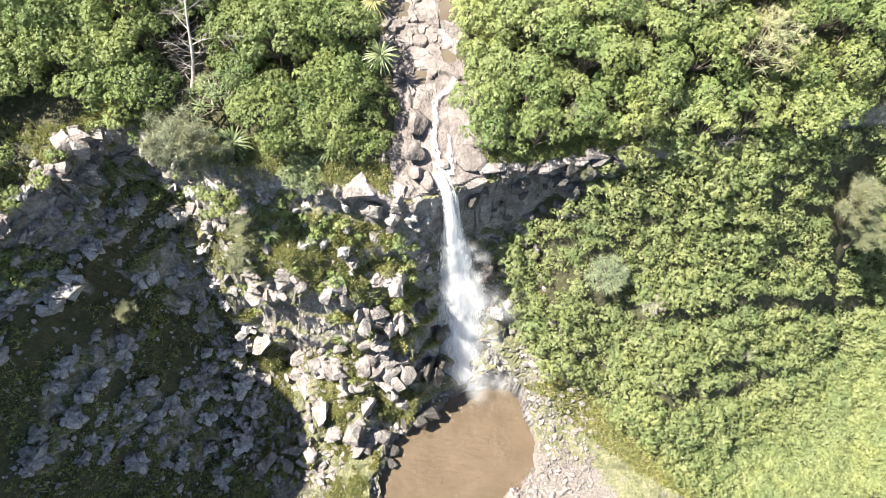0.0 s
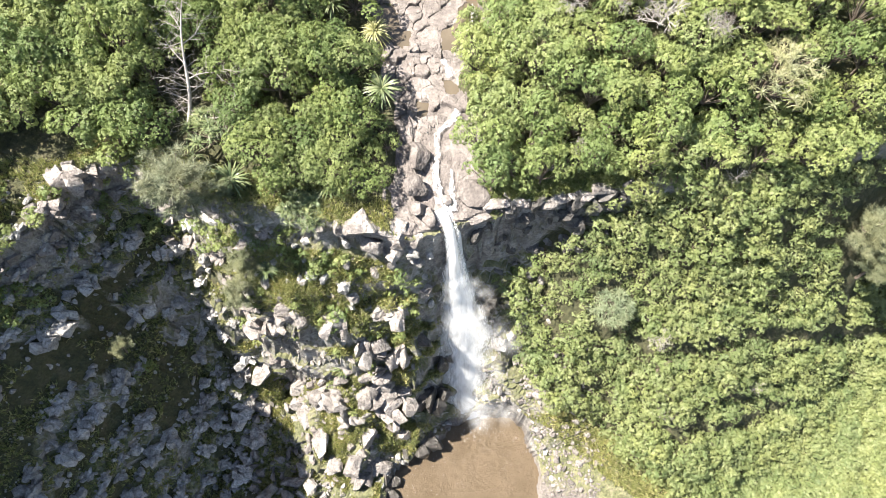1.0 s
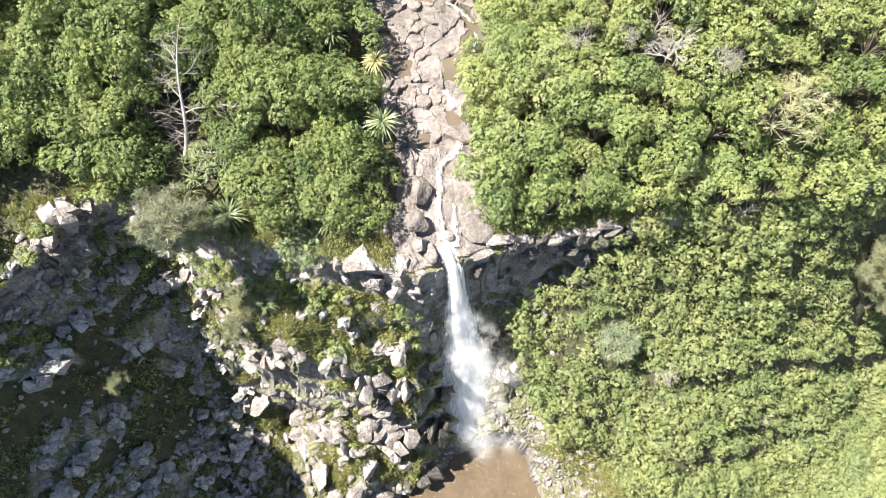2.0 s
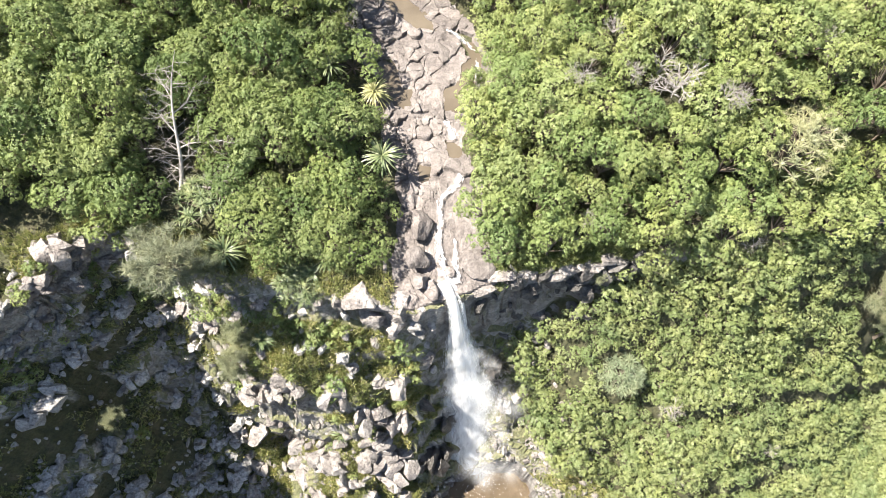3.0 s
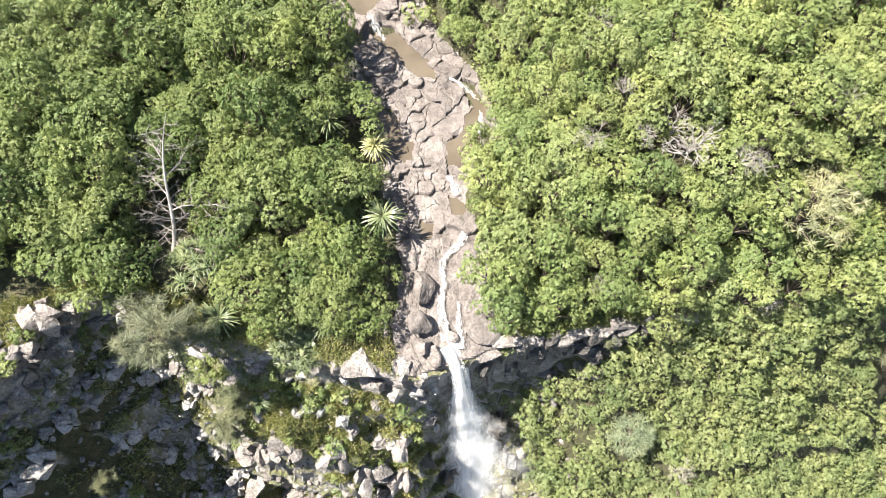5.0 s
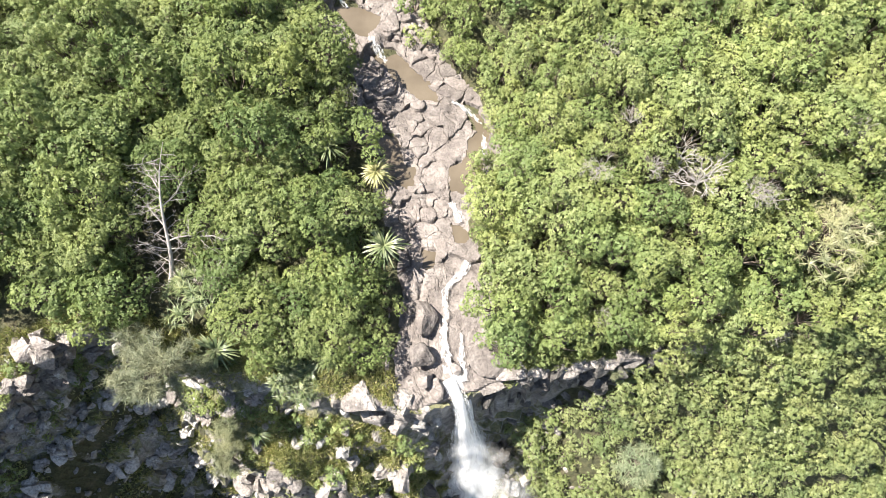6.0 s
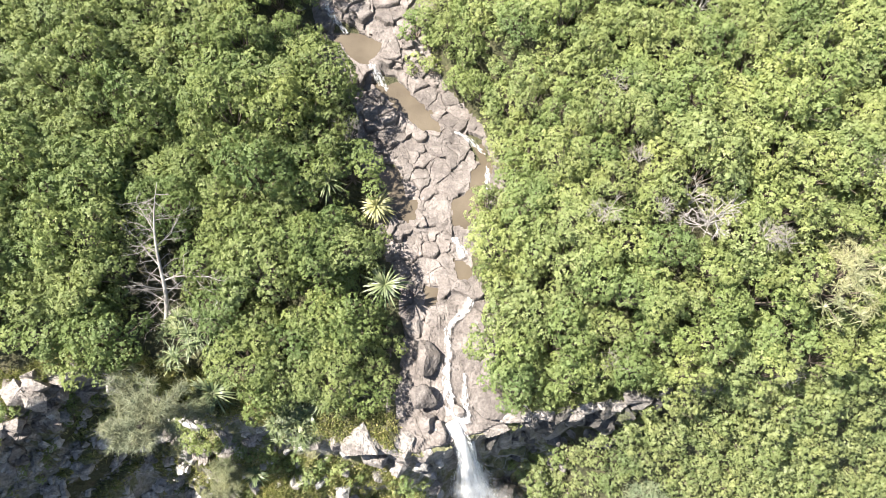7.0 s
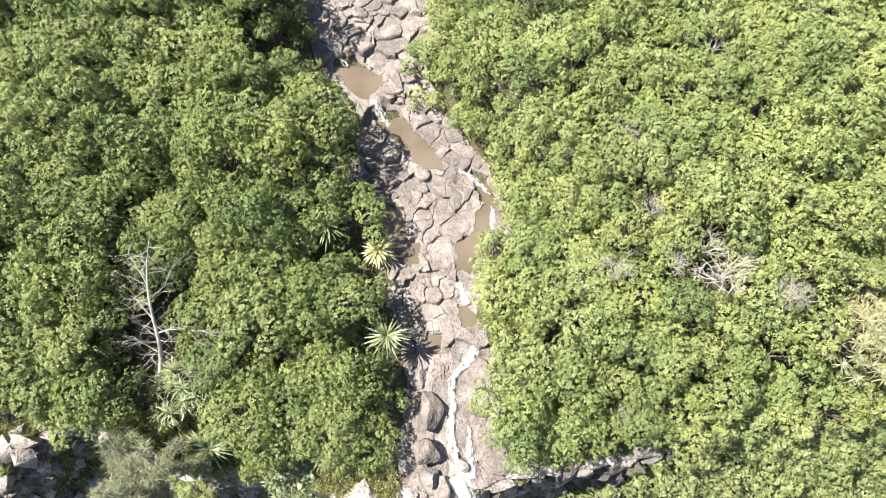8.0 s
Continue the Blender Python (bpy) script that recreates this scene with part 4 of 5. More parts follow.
strew(230, 6, 30, -27, -6, 0.35, 1.3, ROCK_SHORE, ANGULAR, "pinkish grey angular boulder on the pool's shore", "boulders of the shore", 75, shore_east, 2.5, least=0.9)
strew(70, 6, 30, -27, -6, 0.35, 1.2, ROCK_PALE, ROUNDED, "pale rounded boulder on the pool's shore", "boulders of the shore", 79, shore_east, 2.5, least=0.8)
strew(60, -12, 2, -26, -10, 0.5, 1.6, ROCK_GREY, ANGULAR, "dark wet boulder at the water's edge", "boulders at the water's edge", 76, lambda x, y: 0 < float(shore_distance(np.array(x), np.array(y))) < 1.6)
strew(60, 5.5, 12, -9, 1, 0.5, 1.7, ROCK_PALE, ANGULAR, "broken grey rock beside the foot of the fall", "boulders of the shore", 77)
strew(22, -24, -3, -7, 1, 0.8, 2.4, ROCK_PALE, ANGULAR, "pale rock on a grassy ledge of the cliff", "boulders of the ledges", 78)


def join_loose():
    """The lesser boulders of each slope in one mesh."""
    for (mat, group), stones in LOOSE.items():
        vs, fs, at = [], [], 0
        for me, a in stones:
            v = np.empty(len(me.vertices) * 3, np.float32)
            me.vertices.foreach_get("co", v)
            f = np.empty(len(me.polygons) * 3, np.int32)
            me.polygons.foreach_get("vertices", f)
            vs.append(v.reshape(-1, 3) @ a[:3, :3].T + a[:3, 3])
            fs.append(f.reshape(-1, 3) + at)
            at += len(v) // 3
        tagged(part("loose_stones", mesh_of("loose_stones", np.concatenate(vs), np.concatenate(fs)), bpy.data.materials[mat]), "lesser stones lying among the " + group, "stones", kind="stuff")


def wall_stones(n, x0, x1, d0, d1, label, group, seed, mat=None):
    """Rough stones that stand out of the wall below the rim."""
    rng = random.Random(seed)
    for _ in range(n):
        x, d = rng.uniform(x0, x1), d0 + (d1 - d0) * rng.random() ** 1.3
        y = float(rim_y(np.array(x))) - d
        boulder(ANGULAR, mat or (ROCK_GREY if rng.random() < 0.75 else ROCK_PALE), x, y, 0.6 + 1.7 * rng.random() ** 2, label, group, sink=0.5, squash=(1.1, 0.9, 1.2), least=1.6)


# The east stones share the rock colour that holds the face's shade.
wall_stones(46, 2.8, 17, 0.1, 2.6, "rough stone coloured dark for the shaded cliff east of the fall", "blocks of the east cliff", 85, ROCK_FACE_SHADE)
wall_stones(60, -47, -20, 0.0, 0.9, "rough grey stone under the western cliff edge", "blocks of the west rim", 88)
wall_stones(60, -47, -20, 0.5, 3.4, "rough grey stone under the western cliff edge", "blocks of the west rim", 86)
wall_stones(60, -20, -1, 0.3, 4.0, "rough grey stone of the cliff west of the fall", "blocks along the cliff lip", 87)
join_loose()


def rubble(n, x0, x1, y0, y1, mat, label, seed, keep=None):
    """Small stones past counting, in one mesh."""
    rng = np.random.default_rng(seed)
    bm = bmesh.new()
    bmesh.ops.create_icosphere(bm, subdivisions=1, radius=1.0)
    base = np.array([v.co for v in bm.verts])
    faces = np.array([[v.index for v in f.verts] for f in bm.faces])
    bm.free()
    x, y = rng.uniform(x0, x1, n), rng.uniform(y0, y1, n)
    if keep is not None:
        ok = keep(x, y)
        x, y = x[ok], y[ok]
    z = level_at(x, y)
    s = 0.1 + 0.3 * rng.random(len(x)) ** 2.5
    j = rng.uniform(0.6, 1.15, (len(x), len(base), 1)) * rng.uniform(0.6, 1.2, (len(x), 1, 3))
    v = np.stack([x, y, z], 1)[:, None] + base[None] * j * s[:, None, None]
    fs = faces[None] + (np.arange(len(x)) * len(base))[:, None, None]
    tagged(part("rubble", mesh_of("rubble", v.reshape(-1, 3), fs.reshape(-1, 3)), mat), label, "rubble", kind="stuff")


rubble(1600, -24, -6, -25, -5, ROCK_PALE, "small pale stones among the scree boulders", 81)
rubble(1400, -44, -20, -26, 3, ROCK_GREY, "small grey stones on the shaded slope", 82)
rubble(4200, 5, 34, -27, -4, ROCK_SHORE, "small pale stones on the pool's shore", 83, lambda x, y: (shore_distance(x, y) > 0.05) & (shore_distance(x, y) < 7.5))


# ---- plants ----
PETALS = 3


def leaf_fans(c, nrm, length, width, rng, droop=0.25, loose=0.26):
    """Whorls of obovate leaves, one at every point of c, that look out along nrm; each whorl is one island."""
    n = len(c)
    axis = nrm + (0, 0, 0.3) + loose * rng.normal(size=c.shape)
    axis /= np.linalg.norm(axis, axis=1, keepdims=True) + 1e-9
    t = np.cross(axis, rng.normal(size=c.shape))
    t /= np.linalg.norm(t, axis=1, keepdims=True) + 1e-9
    u = np.cross(axis, t)
    size = rng.uniform(0.7, 1.25, (n, 1, 1))
    w = (np.arange(PETALS) * 6.2832 / PETALS)[None, :, None] + rng.normal(0, 0.22, (n, PETALS, 1))
    out = np.cos(w) * t[:, None] + np.sin(w) * u[:, None]
    side = np.cross(axis[:, None], out)
    ln = length * size * rng.uniform(0.7, 1.2, (n, PETALS, 1))
    tip = c[:, None] + out * ln - axis[:, None] * ln * droop * rng.uniform(-0.2, 1.6, (n, PETALS, 1))
    wd = width * size * rng.uniform(0.75, 1.2, (n, PETALS, 1)) / 2
    twist = axis[:, None] * wd * rng.normal(0, 0.28, (n, PETALS, 1))
    v = np.concatenate([c[:, None], np.stack([tip - side * wd - twist, tip + side * wd + twist], 2).reshape(n, 2 * PETALS, 3)], 1)
    return v.reshape(-1, 3)


def whorl_faces(v):
    """Triangles of the whorls in a run of their corners."""
    k = np.arange(PETALS)
    f = np.stack([0 * k, 2 * k + 1, 2 * k + 2], 1)
    return (f[None] + (2 * PETALS + 1) * np.arange(len(v) // (2 * PETALS + 1))[:, None, None]).reshape(-1, 3)


def crown_points(radius, low, top, lobes, density, rng, knob=0.42, inner=0.1):
    """Points and outward normals over a crown of several lobes, each one knobbly with tufts."""
    ang = rng.uniform(0, 6.283, lobes) + np.arange(lobes) * 2.4
    rad = radius * 0.82 * np.sqrt(rng.uniform(0.02, 1, lobes))
    lr = radius * rng.uniform(0.17, 0.38, lobes)
    cz = low + (top - low) * np.clip(0.86 - 0.55 * (rad / radius) ** 1.6 + rng.normal(0, 0.1, lobes), 0.1, 0.95)
    cz = np.minimum(cz, top - lr * 0.85)
    cen = np.stack([rad * np.cos(ang), rad * np.sin(ang), cz], 1)
    pts, nrm = [], []
    for k in range(lobes):
        n = int(density * 12.57 * lr[k] ** 2 * 0.72)
        d = rng.normal(size=(n, 3))
        d[:, 2] = np.abs(d[:, 2]) * 1.1 - 0.25
        d /= np.linalg.norm(d, axis=1, keepdims=True)
        # Tufts: the skin swells round scattered hearts and sinks between them.
        hearts = rng.normal(size=(max(5, int(9 * (lr[k] / knob) ** 2 * 0.5)), 3))
        hearts[:, 2] = np.abs(hearts[:, 2]) - 0.2
        hearts /= np.linalg.norm(hearts, axis=1, keepdims=True)
        gap = d[:, None] - hearts[None]
        far = np.linalg.norm(gap, axis=2)
        best = far.argmin(1)
        off = gap[np.arange(n), best]
        q = far[np.arange(n), best] * lr[k] / knob
        r = (lr[k] + knob * (0.5 - 0.75 * np.clip(q, 0, 1.3) ** 2) * 0.6)[:, None] * rng.uniform(0.95, 1.04, (n, 1))
        r = np.where(rng.random((n, 1)) < inner, r * rng.uniform(0.5, 0.85, (n, 1)), r)
        p = cen[k] + d * r * np.array([1, 1, 0.9])
        out = d + 0.9 * off * lr[k] / knob
        out /= np.linalg.norm(out, axis=1, keepdims=True)
        clear = np.ones(n, bool)
        for j in range(lobes):
            if j != k:
                clear &= np.linalg.norm(p - cen[j], axis=1) > lr[j] * 0.78
        pts.append(p[clear])
        nrm.append(out[clear])
    return np.concatenate(pts), np.concatenate(nrm), cen


def limb(verts, faces, a, b, ra, rb, sides=5):
    """Adds a tapered limb between two points."""
    a, b = np.asarray(a, float), np.asarray(b, float)
    d = (b - a) / (np.linalg.norm(b - a) + 1e-9)
    s = np.cross(d, (0.3, 0.9, 0.2))
    s /= np.linalg.norm(s) + 1e-9
    u = np.cross(d, s)
    at = len(verts)
    for p, r in ((a, ra), (b, rb)):
        for k in range(sides):
            w = 6.283 * k / sides
            verts.append(p + r * (math.cos(w) * s + math.sin(w) * u))
    for k in range(sides):
        faces.append((at + k, at + (k + 1) % sides, at + sides + (k + 1) % sides, at + sides + k))


def trunk_mesh(cen, low, girth, rng):
    verts, faces = [], []
    fork = np.array([0.1 * rng.normal(), 0.1 * rng.normal(), low * 0.75])
    limb(verts, faces, (0, 0, -0.4), fork, girth, girth * 0.75, 7)
    for c in cen:
        mid = fork + (c - fork) * 0.55 + np.array([0, 0, -0.1])
        limb(verts, faces, fork, mid, girth * 0.6, girth * 0.36, 4)
        limb(verts, faces, mid, c, girth * 0.36, girth * 0.12, 3)
        for _ in range(2 if girth > 0.09 else 0):
            limb(verts, faces, c, c + rng.normal(size=3) * 0.35 + (0, 0, 0.25), girth * 0.14, 0.01, 3)
    return mesh_of("trunk", verts, faces, True)


def leafy(name, seed, radius, low, top, lobes, density, leaf, mat, label, category):
    """A broadleaved tree or shrub; also returns its crown's arrays."""
    rng = np.random.default_rng(seed)
    p, d, cen = crown_points(radius, low, top, lobes, density, rng)
    v = leaf_fans(p, d, leaf, leaf * 1.35, rng)
    root = new(name)
    part("trunk", trunk_mesh(cen, max(low, 0.3), 0.05 + 0.025 * radius, rng), BARK, root)
    part("crown", mesh_of("crown", v, whorl_faces(v)), mat, root)
    tagged(root, label, category)
    return root, v


def spaced(n, x0, x1, y0, y1, gap, keep, seed):
    """Places at least gap apart."""
    rng = np.random.default_rng(seed)
    x, y = rng.uniform(x0, x1, n * 30), rng.uniform(y0, y1, n * 30)
    ok = keep(x, y)
    cells, out = {}, []
    for a, b in zip(x[ok], y[ok]):
        i, j = int(a // gap), int(b // gap)
        if all((a - c) ** 2 + (b - e) ** 2 >= gap * gap for u in (-1, 0, 1) for w in (-1, 0, 1) for c, e in cells.get((i + u, j + w), ())):
            cells.setdefault((i, j), []).append((a, b))
            out.append((a, b))
            if len(out) >= n:
                break
    return out


def fill_holes(places, others, x0, x1, y0, y1, keep, clear, gap, seed):
    """Further places where none of the first lies within clear."""
    at = np.array(places)

    def free(x, y):
        ok = keep(x, y)
        for k in np.flatnonzero(ok):
            ok[k] = np.min((at[:, 0] - x[k]) ** 2 + (at[:, 1] - y[k]) ** 2) > clear * clear
        return ok

    return spaced(others, x0, x1, y0, y1, gap, free, seed)


def plant_out(kinds, places, mat, most, group, scales, seed, stuff_label, near, sink=0.1, heights=(0.72, 1.4)):
    """The nearest places get plants of their own; those past them are joined."""
    rng = np.random.default_rng(seed)
    places = sorted(places, key=lambda q: math.hypot(q[0] - near[0], q[1] - near[1]))
    rest = []
    for k, (x, y) in enumerate(places):
        root, v = kinds[int(rng.integers(len(kinds)))]
        grow = np.clip(0.5 + 0.75 * float(vnoise(x * 0.16, y * 0.16, 0, seed)) + rng.normal(0, 0.2), 0, 1)
        s, turn = scales[0] + (scales[1] - scales[0]) * grow, rng.uniform(0, 6.283)
        tall = s * rng.uniform(*heights)
        m = Matrix.LocRotScale((x, y, ground_z(x, y) - sink), Euler((rng.normal(0, 0.08), rng.normal(0, 0.08), turn)), (s, s, tall))
        if k < most:
            tagged(copy_thing(root, m), group=group)
        else:
            a = np.array(m)
            rest.append(v @ a[:3, :3].T + a[:3, 3])
    for root, _ in kinds:
        for o in (*root.children, root):
            bpy.data.objects.remove(o)
    if rest:
        v = np.concatenate(rest)
        me = mesh_of("woodland", v, whorl_faces(v))
        tone = np.concatenate([np.full(len(r), rng.random(), np.float32) for r in rest])
        me.attributes.new("tone", "FLOAT", "POINT").data.foreach_set("value", tone)
        tagged(part("woodland", me, mat), stuff_label, "woodland", kind="stuff")


def slope_west_edge(y):
    return np.interp(y, [-24, -20, -16, -12, -9, -4, 0, 3], [40, 31, 25, 20, 13.6, 9.4, 7.6, 7.4])


CLEAR = [(-37.4, 1.0, 2.7), (-38.4, -2.6, 2.9), (-36.0, 3.0, 2.6), (-41.5, -5.0, 2.4), (-6.1, 13.0, 2.3), (-20.2, 3.9, 3.3), (-11.0, 3.4, 1.3), (-12.9, 2.2, 2.0), (-11.4, 20.3, 1.9), (-7.4, 20.3, 2.6), (-37.4, 4.6, 3.2), (-40.8, 3.6, 2.8), (-35, 6.5, 2.2), (-32.1, 5.2, 2.2), (-21.0, 7.6, 3.2), (-24.6, 4.6, 3.8), (-22.4, 3.2, 1.6),
         (-24.9, 7.4, 2.6), (-24.6, 9.4, 3.0), (-24.0, 11.8, 2.6), (-23.2, 14.0, 2.6), (-22.4, 16.2, 2.0), (28.8, 12.2, 2.6), (30.5, 14.0, 2.0), (18.8, 15.8, 2.1), (31.6, 19.2, 1.4), (19.5, 33.5, 1.8), (24.2, 7.4, 1.2), (28.0, 6.8, 1.2), (11.7, 26.3, 1.4), (17.6, 26.4, 1.2),
         (-10.1, 26.8, 1.3), (-33.5, 13.2, 1.3), (30.3, -3.8, 1.3), (23, -5.3, 1.2), (18.0, -2.0, 2.2), (45.4, 6.6, 3.4), (47.5, 3.6, 3.0), (14.2, 4.2, 1.4), (42.7, 11.4, 2.0)]


def open_ground(x, y):
    out = np.ones(np.shape(x), bool)
    for a, c, r in CLEAR:
        out &= (x - a) ** 2 + (y - c) ** 2 > r * r
    return out


def in_west(x, y, back=None):
    back = np.interp(y, [13, 18], [4.6, 2.8]) if back is None else back
    bank = np.interp(y, BANK_Y, BANK_W)
    lip = np.where(x > -11, 1.7 + 0.25 * (x + 11), 0.6)
    return (x < bank - back) & ((y > rim_y(x) + lip) | ((x < -54) & (y > -30))) & ((fractal(x, y, 0, 0.22, 2, 301) > -0.42) | (y > 40)) & open_ground(x, y)


def in_east(x, y):
    bank = np.interp(y, BANK_Y, BANK_E)
    return (x > bank + 0.6) & (y > rim_y(x) + np.interp(x, [3, 13, 17, 24], [1.7, 1.3, 0.3, 0.0])) & open_ground(x, y)


FOLDS = [[(26.9, -12.6), (27.4, -14.0), (28.2, -12.0), (33.0, -11.4), (38.7, -9.6), (45.3, -6.8), (52.7, -3.0), (54, 0.8)], [(29.3, -5.2), (33.3, -3.2), (41.0, -1.9), (50.9, 0.6), (55.7, 2.6)],
         [(23.7, -5.6), (28.4, -4.8)], [(33.4, -19.2), (34.8, -21.4)], [(28.6, -10.6), (33.0, -8.6), (36.5, -8.4)], [(14.2, -2.2), (12.4, -4.4)]]


def off_folds(x, y):
    out = np.ones(np.shape(x), bool)
    for line in FOLDS:
        for (ax, ay), (bx, by) in zip(line, line[1:]):
            t = np.clip(((x - ax) * (bx - ax) + (y - ay) * (by - ay)) / ((bx - ax) ** 2 + (by - ay) ** 2), 0, 1)
            out &= np.hypot(x - ax - t * (bx - ax), y - ay - t * (by - ay)) > 1.0
    return out


def on_slope(x, y):
    return (x > slope_west_edge(y)) & (y < rim_y(x) - np.interp(x, [6, 9, 13, 16, 19], [2.8, 2.0, 1.5, 0.4, 0.0])) & (y > -26) & open_ground(x, y) & off_folds(x, y)


WEST_TREES = [leafy("tree", 100 + k, 2.05 + 0.35 * (k % 3), 1.0, 4.2 + 0.6 * (k % 2), 21, 19.5, 0.122, LEAF_WEST, "dense broadleaved tree with a rounded deep green crown", "tree") for k in range(7)]
EAST_TREES = [leafy("tree", 120 + k, 1.85 + 0.3 * (k % 3), 0.8, 3.6 + 0.5 * (k % 2), 20, 19.5, 0.119, LEAF, "low broadleaved tree with a bright green crown", "tree") for k in range(7)]
SLOPE_SHRUBS = [leafy("shrub", 140 + k, 1.2 + 0.2 * (k % 3), 0.1, 1.15 + 0.25 * (k % 2), 12, 20, 0.12, LEAF_SLOPE, "yellow-green shrub matted over the steep slope", "shrub") for k in range(7)]
west_places = spaced(1200, -48, -4, -8, 48, 2.5, in_west, 1)
east_places = spaced(1400, -8, 47, 3, 48, 2.3, in_east, 2)
plant_out(WEST_TREES, west_places, LEAF_WEST, 150, "trees on the west bank", (0.92, 1.35), 201, "broadleaved woodland farther along the west bank", (-10, 14))
plant_out(EAST_TREES, east_places, LEAF, 150, "trees on the east bank", (0.92, 1.35), 202, "broadleaved woodland farther along the east bank", (14, 14))
UNDER_WEST = [leafy("shrub", 180 + k, 1.5, 0.4, 2.6, 10, 18, 0.124, LEAF_WEST, "deep green shrub filling a gap in the canopy", "shrub") for k in range(3)]
UNDER_EAST = [leafy("shrub", 190 + k, 1.4, 0.4, 2.4, 10, 18, 0.124, LEAF, "bright green shrub filling a gap in the canopy", "shrub") for k in range(3)]
plant_out(UNDER_WEST, fill_holes(west_places, 320, -46, -4, -8, 47, lambda x, y: in_west(x, y, 1.0), 1.4, 1.35, 5), LEAF_WEST, 40, "shrubs under the west trees", (0.85, 1.2), 204, "shrubs among the trees of the west bank", (-10, 14))
east_gaps = fill_holes(east_places, 420, -8, 46, 3, 47, in_east, 1.35, 1.3, 6)
east_gaps += fill_holes(east_places + east_gaps, 120, 0, 15, 24, 44, in_east, 1.0, 0.95, 7)
plant_out(UNDER_EAST, east_gaps, LEAF, 40, "shrubs under the east trees", (0.85, 1.2), 205, "shrubs among the trees of the east bank", (14, 14))
plant_out(SLOPE_SHRUBS, spaced(1900, 7, 60, -25, 14, 1.0, on_slope, 3), LEAF_SLOPE, 260, "shrubs on the east slope", (0.85, 1.5), 203, "matted scrub farther out on the east slope", (22, -2), heights=(0.85, 1.15))


def rosette(name, seed, leaves, length, width, mat, label, category, rise=(0.15, 1.2), stem=0.0):
    """Strap leaves bent out from one heart."""
    rng = np.random.default_rng(seed)
    verts, faces = [], []
    for k in range(leaves):
        az, el = rng.uniform(0, 6.283), rng.uniform(*rise)
        d = np.array([math.cos(az) * math.cos(el), math.sin(az) * math.cos(el), math.sin(el)])
        s = np.array([-math.sin(az), math.cos(az), 0])
        ln, at = length * rng.uniform(0.75, 1.1), len(verts)
        for j in range(5):
            t = j / 4
            p = np.array([0, 0, stem]) + d * ln * t - np.array([0, 0, 0.42 * ln * t**2.2])
            w = width * (0.55 + 0.9 * t) * (1 - t) ** 0.5 + 0.008
            verts += [p - s * w / 2 + (0, 0, 0.02), p + s * w / 2 + (0, 0, 0.02)]
        faces += [(at + 2 * j, at + 2 * j + 1, at + 2 * j + 3, at + 2 * j + 2) for j in range(4)]
    root = new(name)
    part("leaves", mesh_of("leaves", verts, faces, True), mat, root)
    if stem > 0.05:
        tv, tf = [], []
        limb(tv, tf, (0, 0, -0.4), (0, 0, stem), 0.12, 0.1, 7)
        part("stem", mesh_of("stem", tv, tf, True), BARK, root)
    return tagged(root, label, category)


def set_out(root, spots, group=""):
    for x, y, z, s in spots:
        rng = random.Random(int(x * 31 + y * 17))
        g = ground_z(x, y) if z is None else z
        c = copy_thing(root, Matrix.LocRotScale((x, y, g), Euler((rng.uniform(-0.2, 0.2), rng.uniform(-0.2, 0.2), rng.uniform(0, 6.28))), (s, s, s)))
        tagged(c, group=group)
    for o in (*root.children, root):
        bpy.data.objects.remove(o)


set_out(rosette("screw_pine", 301, 60, 1.5, 0.11, LEAF_STRAP, "screw pine rosette with long dark green strap leaves", "screw pine", stem=1.6),
        [(-6.1, 13.0, 3.4, 1.5), (-20.2, 3.9, 0.8, 1.5), (-11.0, 3.4, 0.4, 1.1), (-12.8, 1.9, -0.4, 1.1), (-13.9, 2.6, 0.1, 1.0), (-12.2, 2.8, 0.0, 0.95), (-14.6, 1.8, -0.5, 1.0), (-18.7, 0.7, -5.0, 1.25), (-17.9, -1.2, -7.3, 1.1),
         (-11.4, 20.3, 5.6, 1.4), (-11.6, -7.6, -21.4, 0.95), (-30.4, 3.2, -7.0, 0.85), (-16.9, -2.4, -9.5, 0.8)], "screw pines of the cliff")
set_out(rosette("screw_pine", 302, 110, 1.15, 0.09, LEAF_PALE, "bushy yellow-green screw pine overhanging the stream", "screw pine", (-0.2, 1.4), 1.0), [(-7.3, 20.3, 3.6, 1.55)])
set_out(rosette("agave", 303, 26, 1.05, 0.13, LEAF_PALE, "pale agave rosette on the grassy cliff edge", "agave", (0.3, 1.3), 0.1), [(-36.8, 4.5, 1.9, 1.2), (-32.1, 5.2, 1.4, 1.25)])


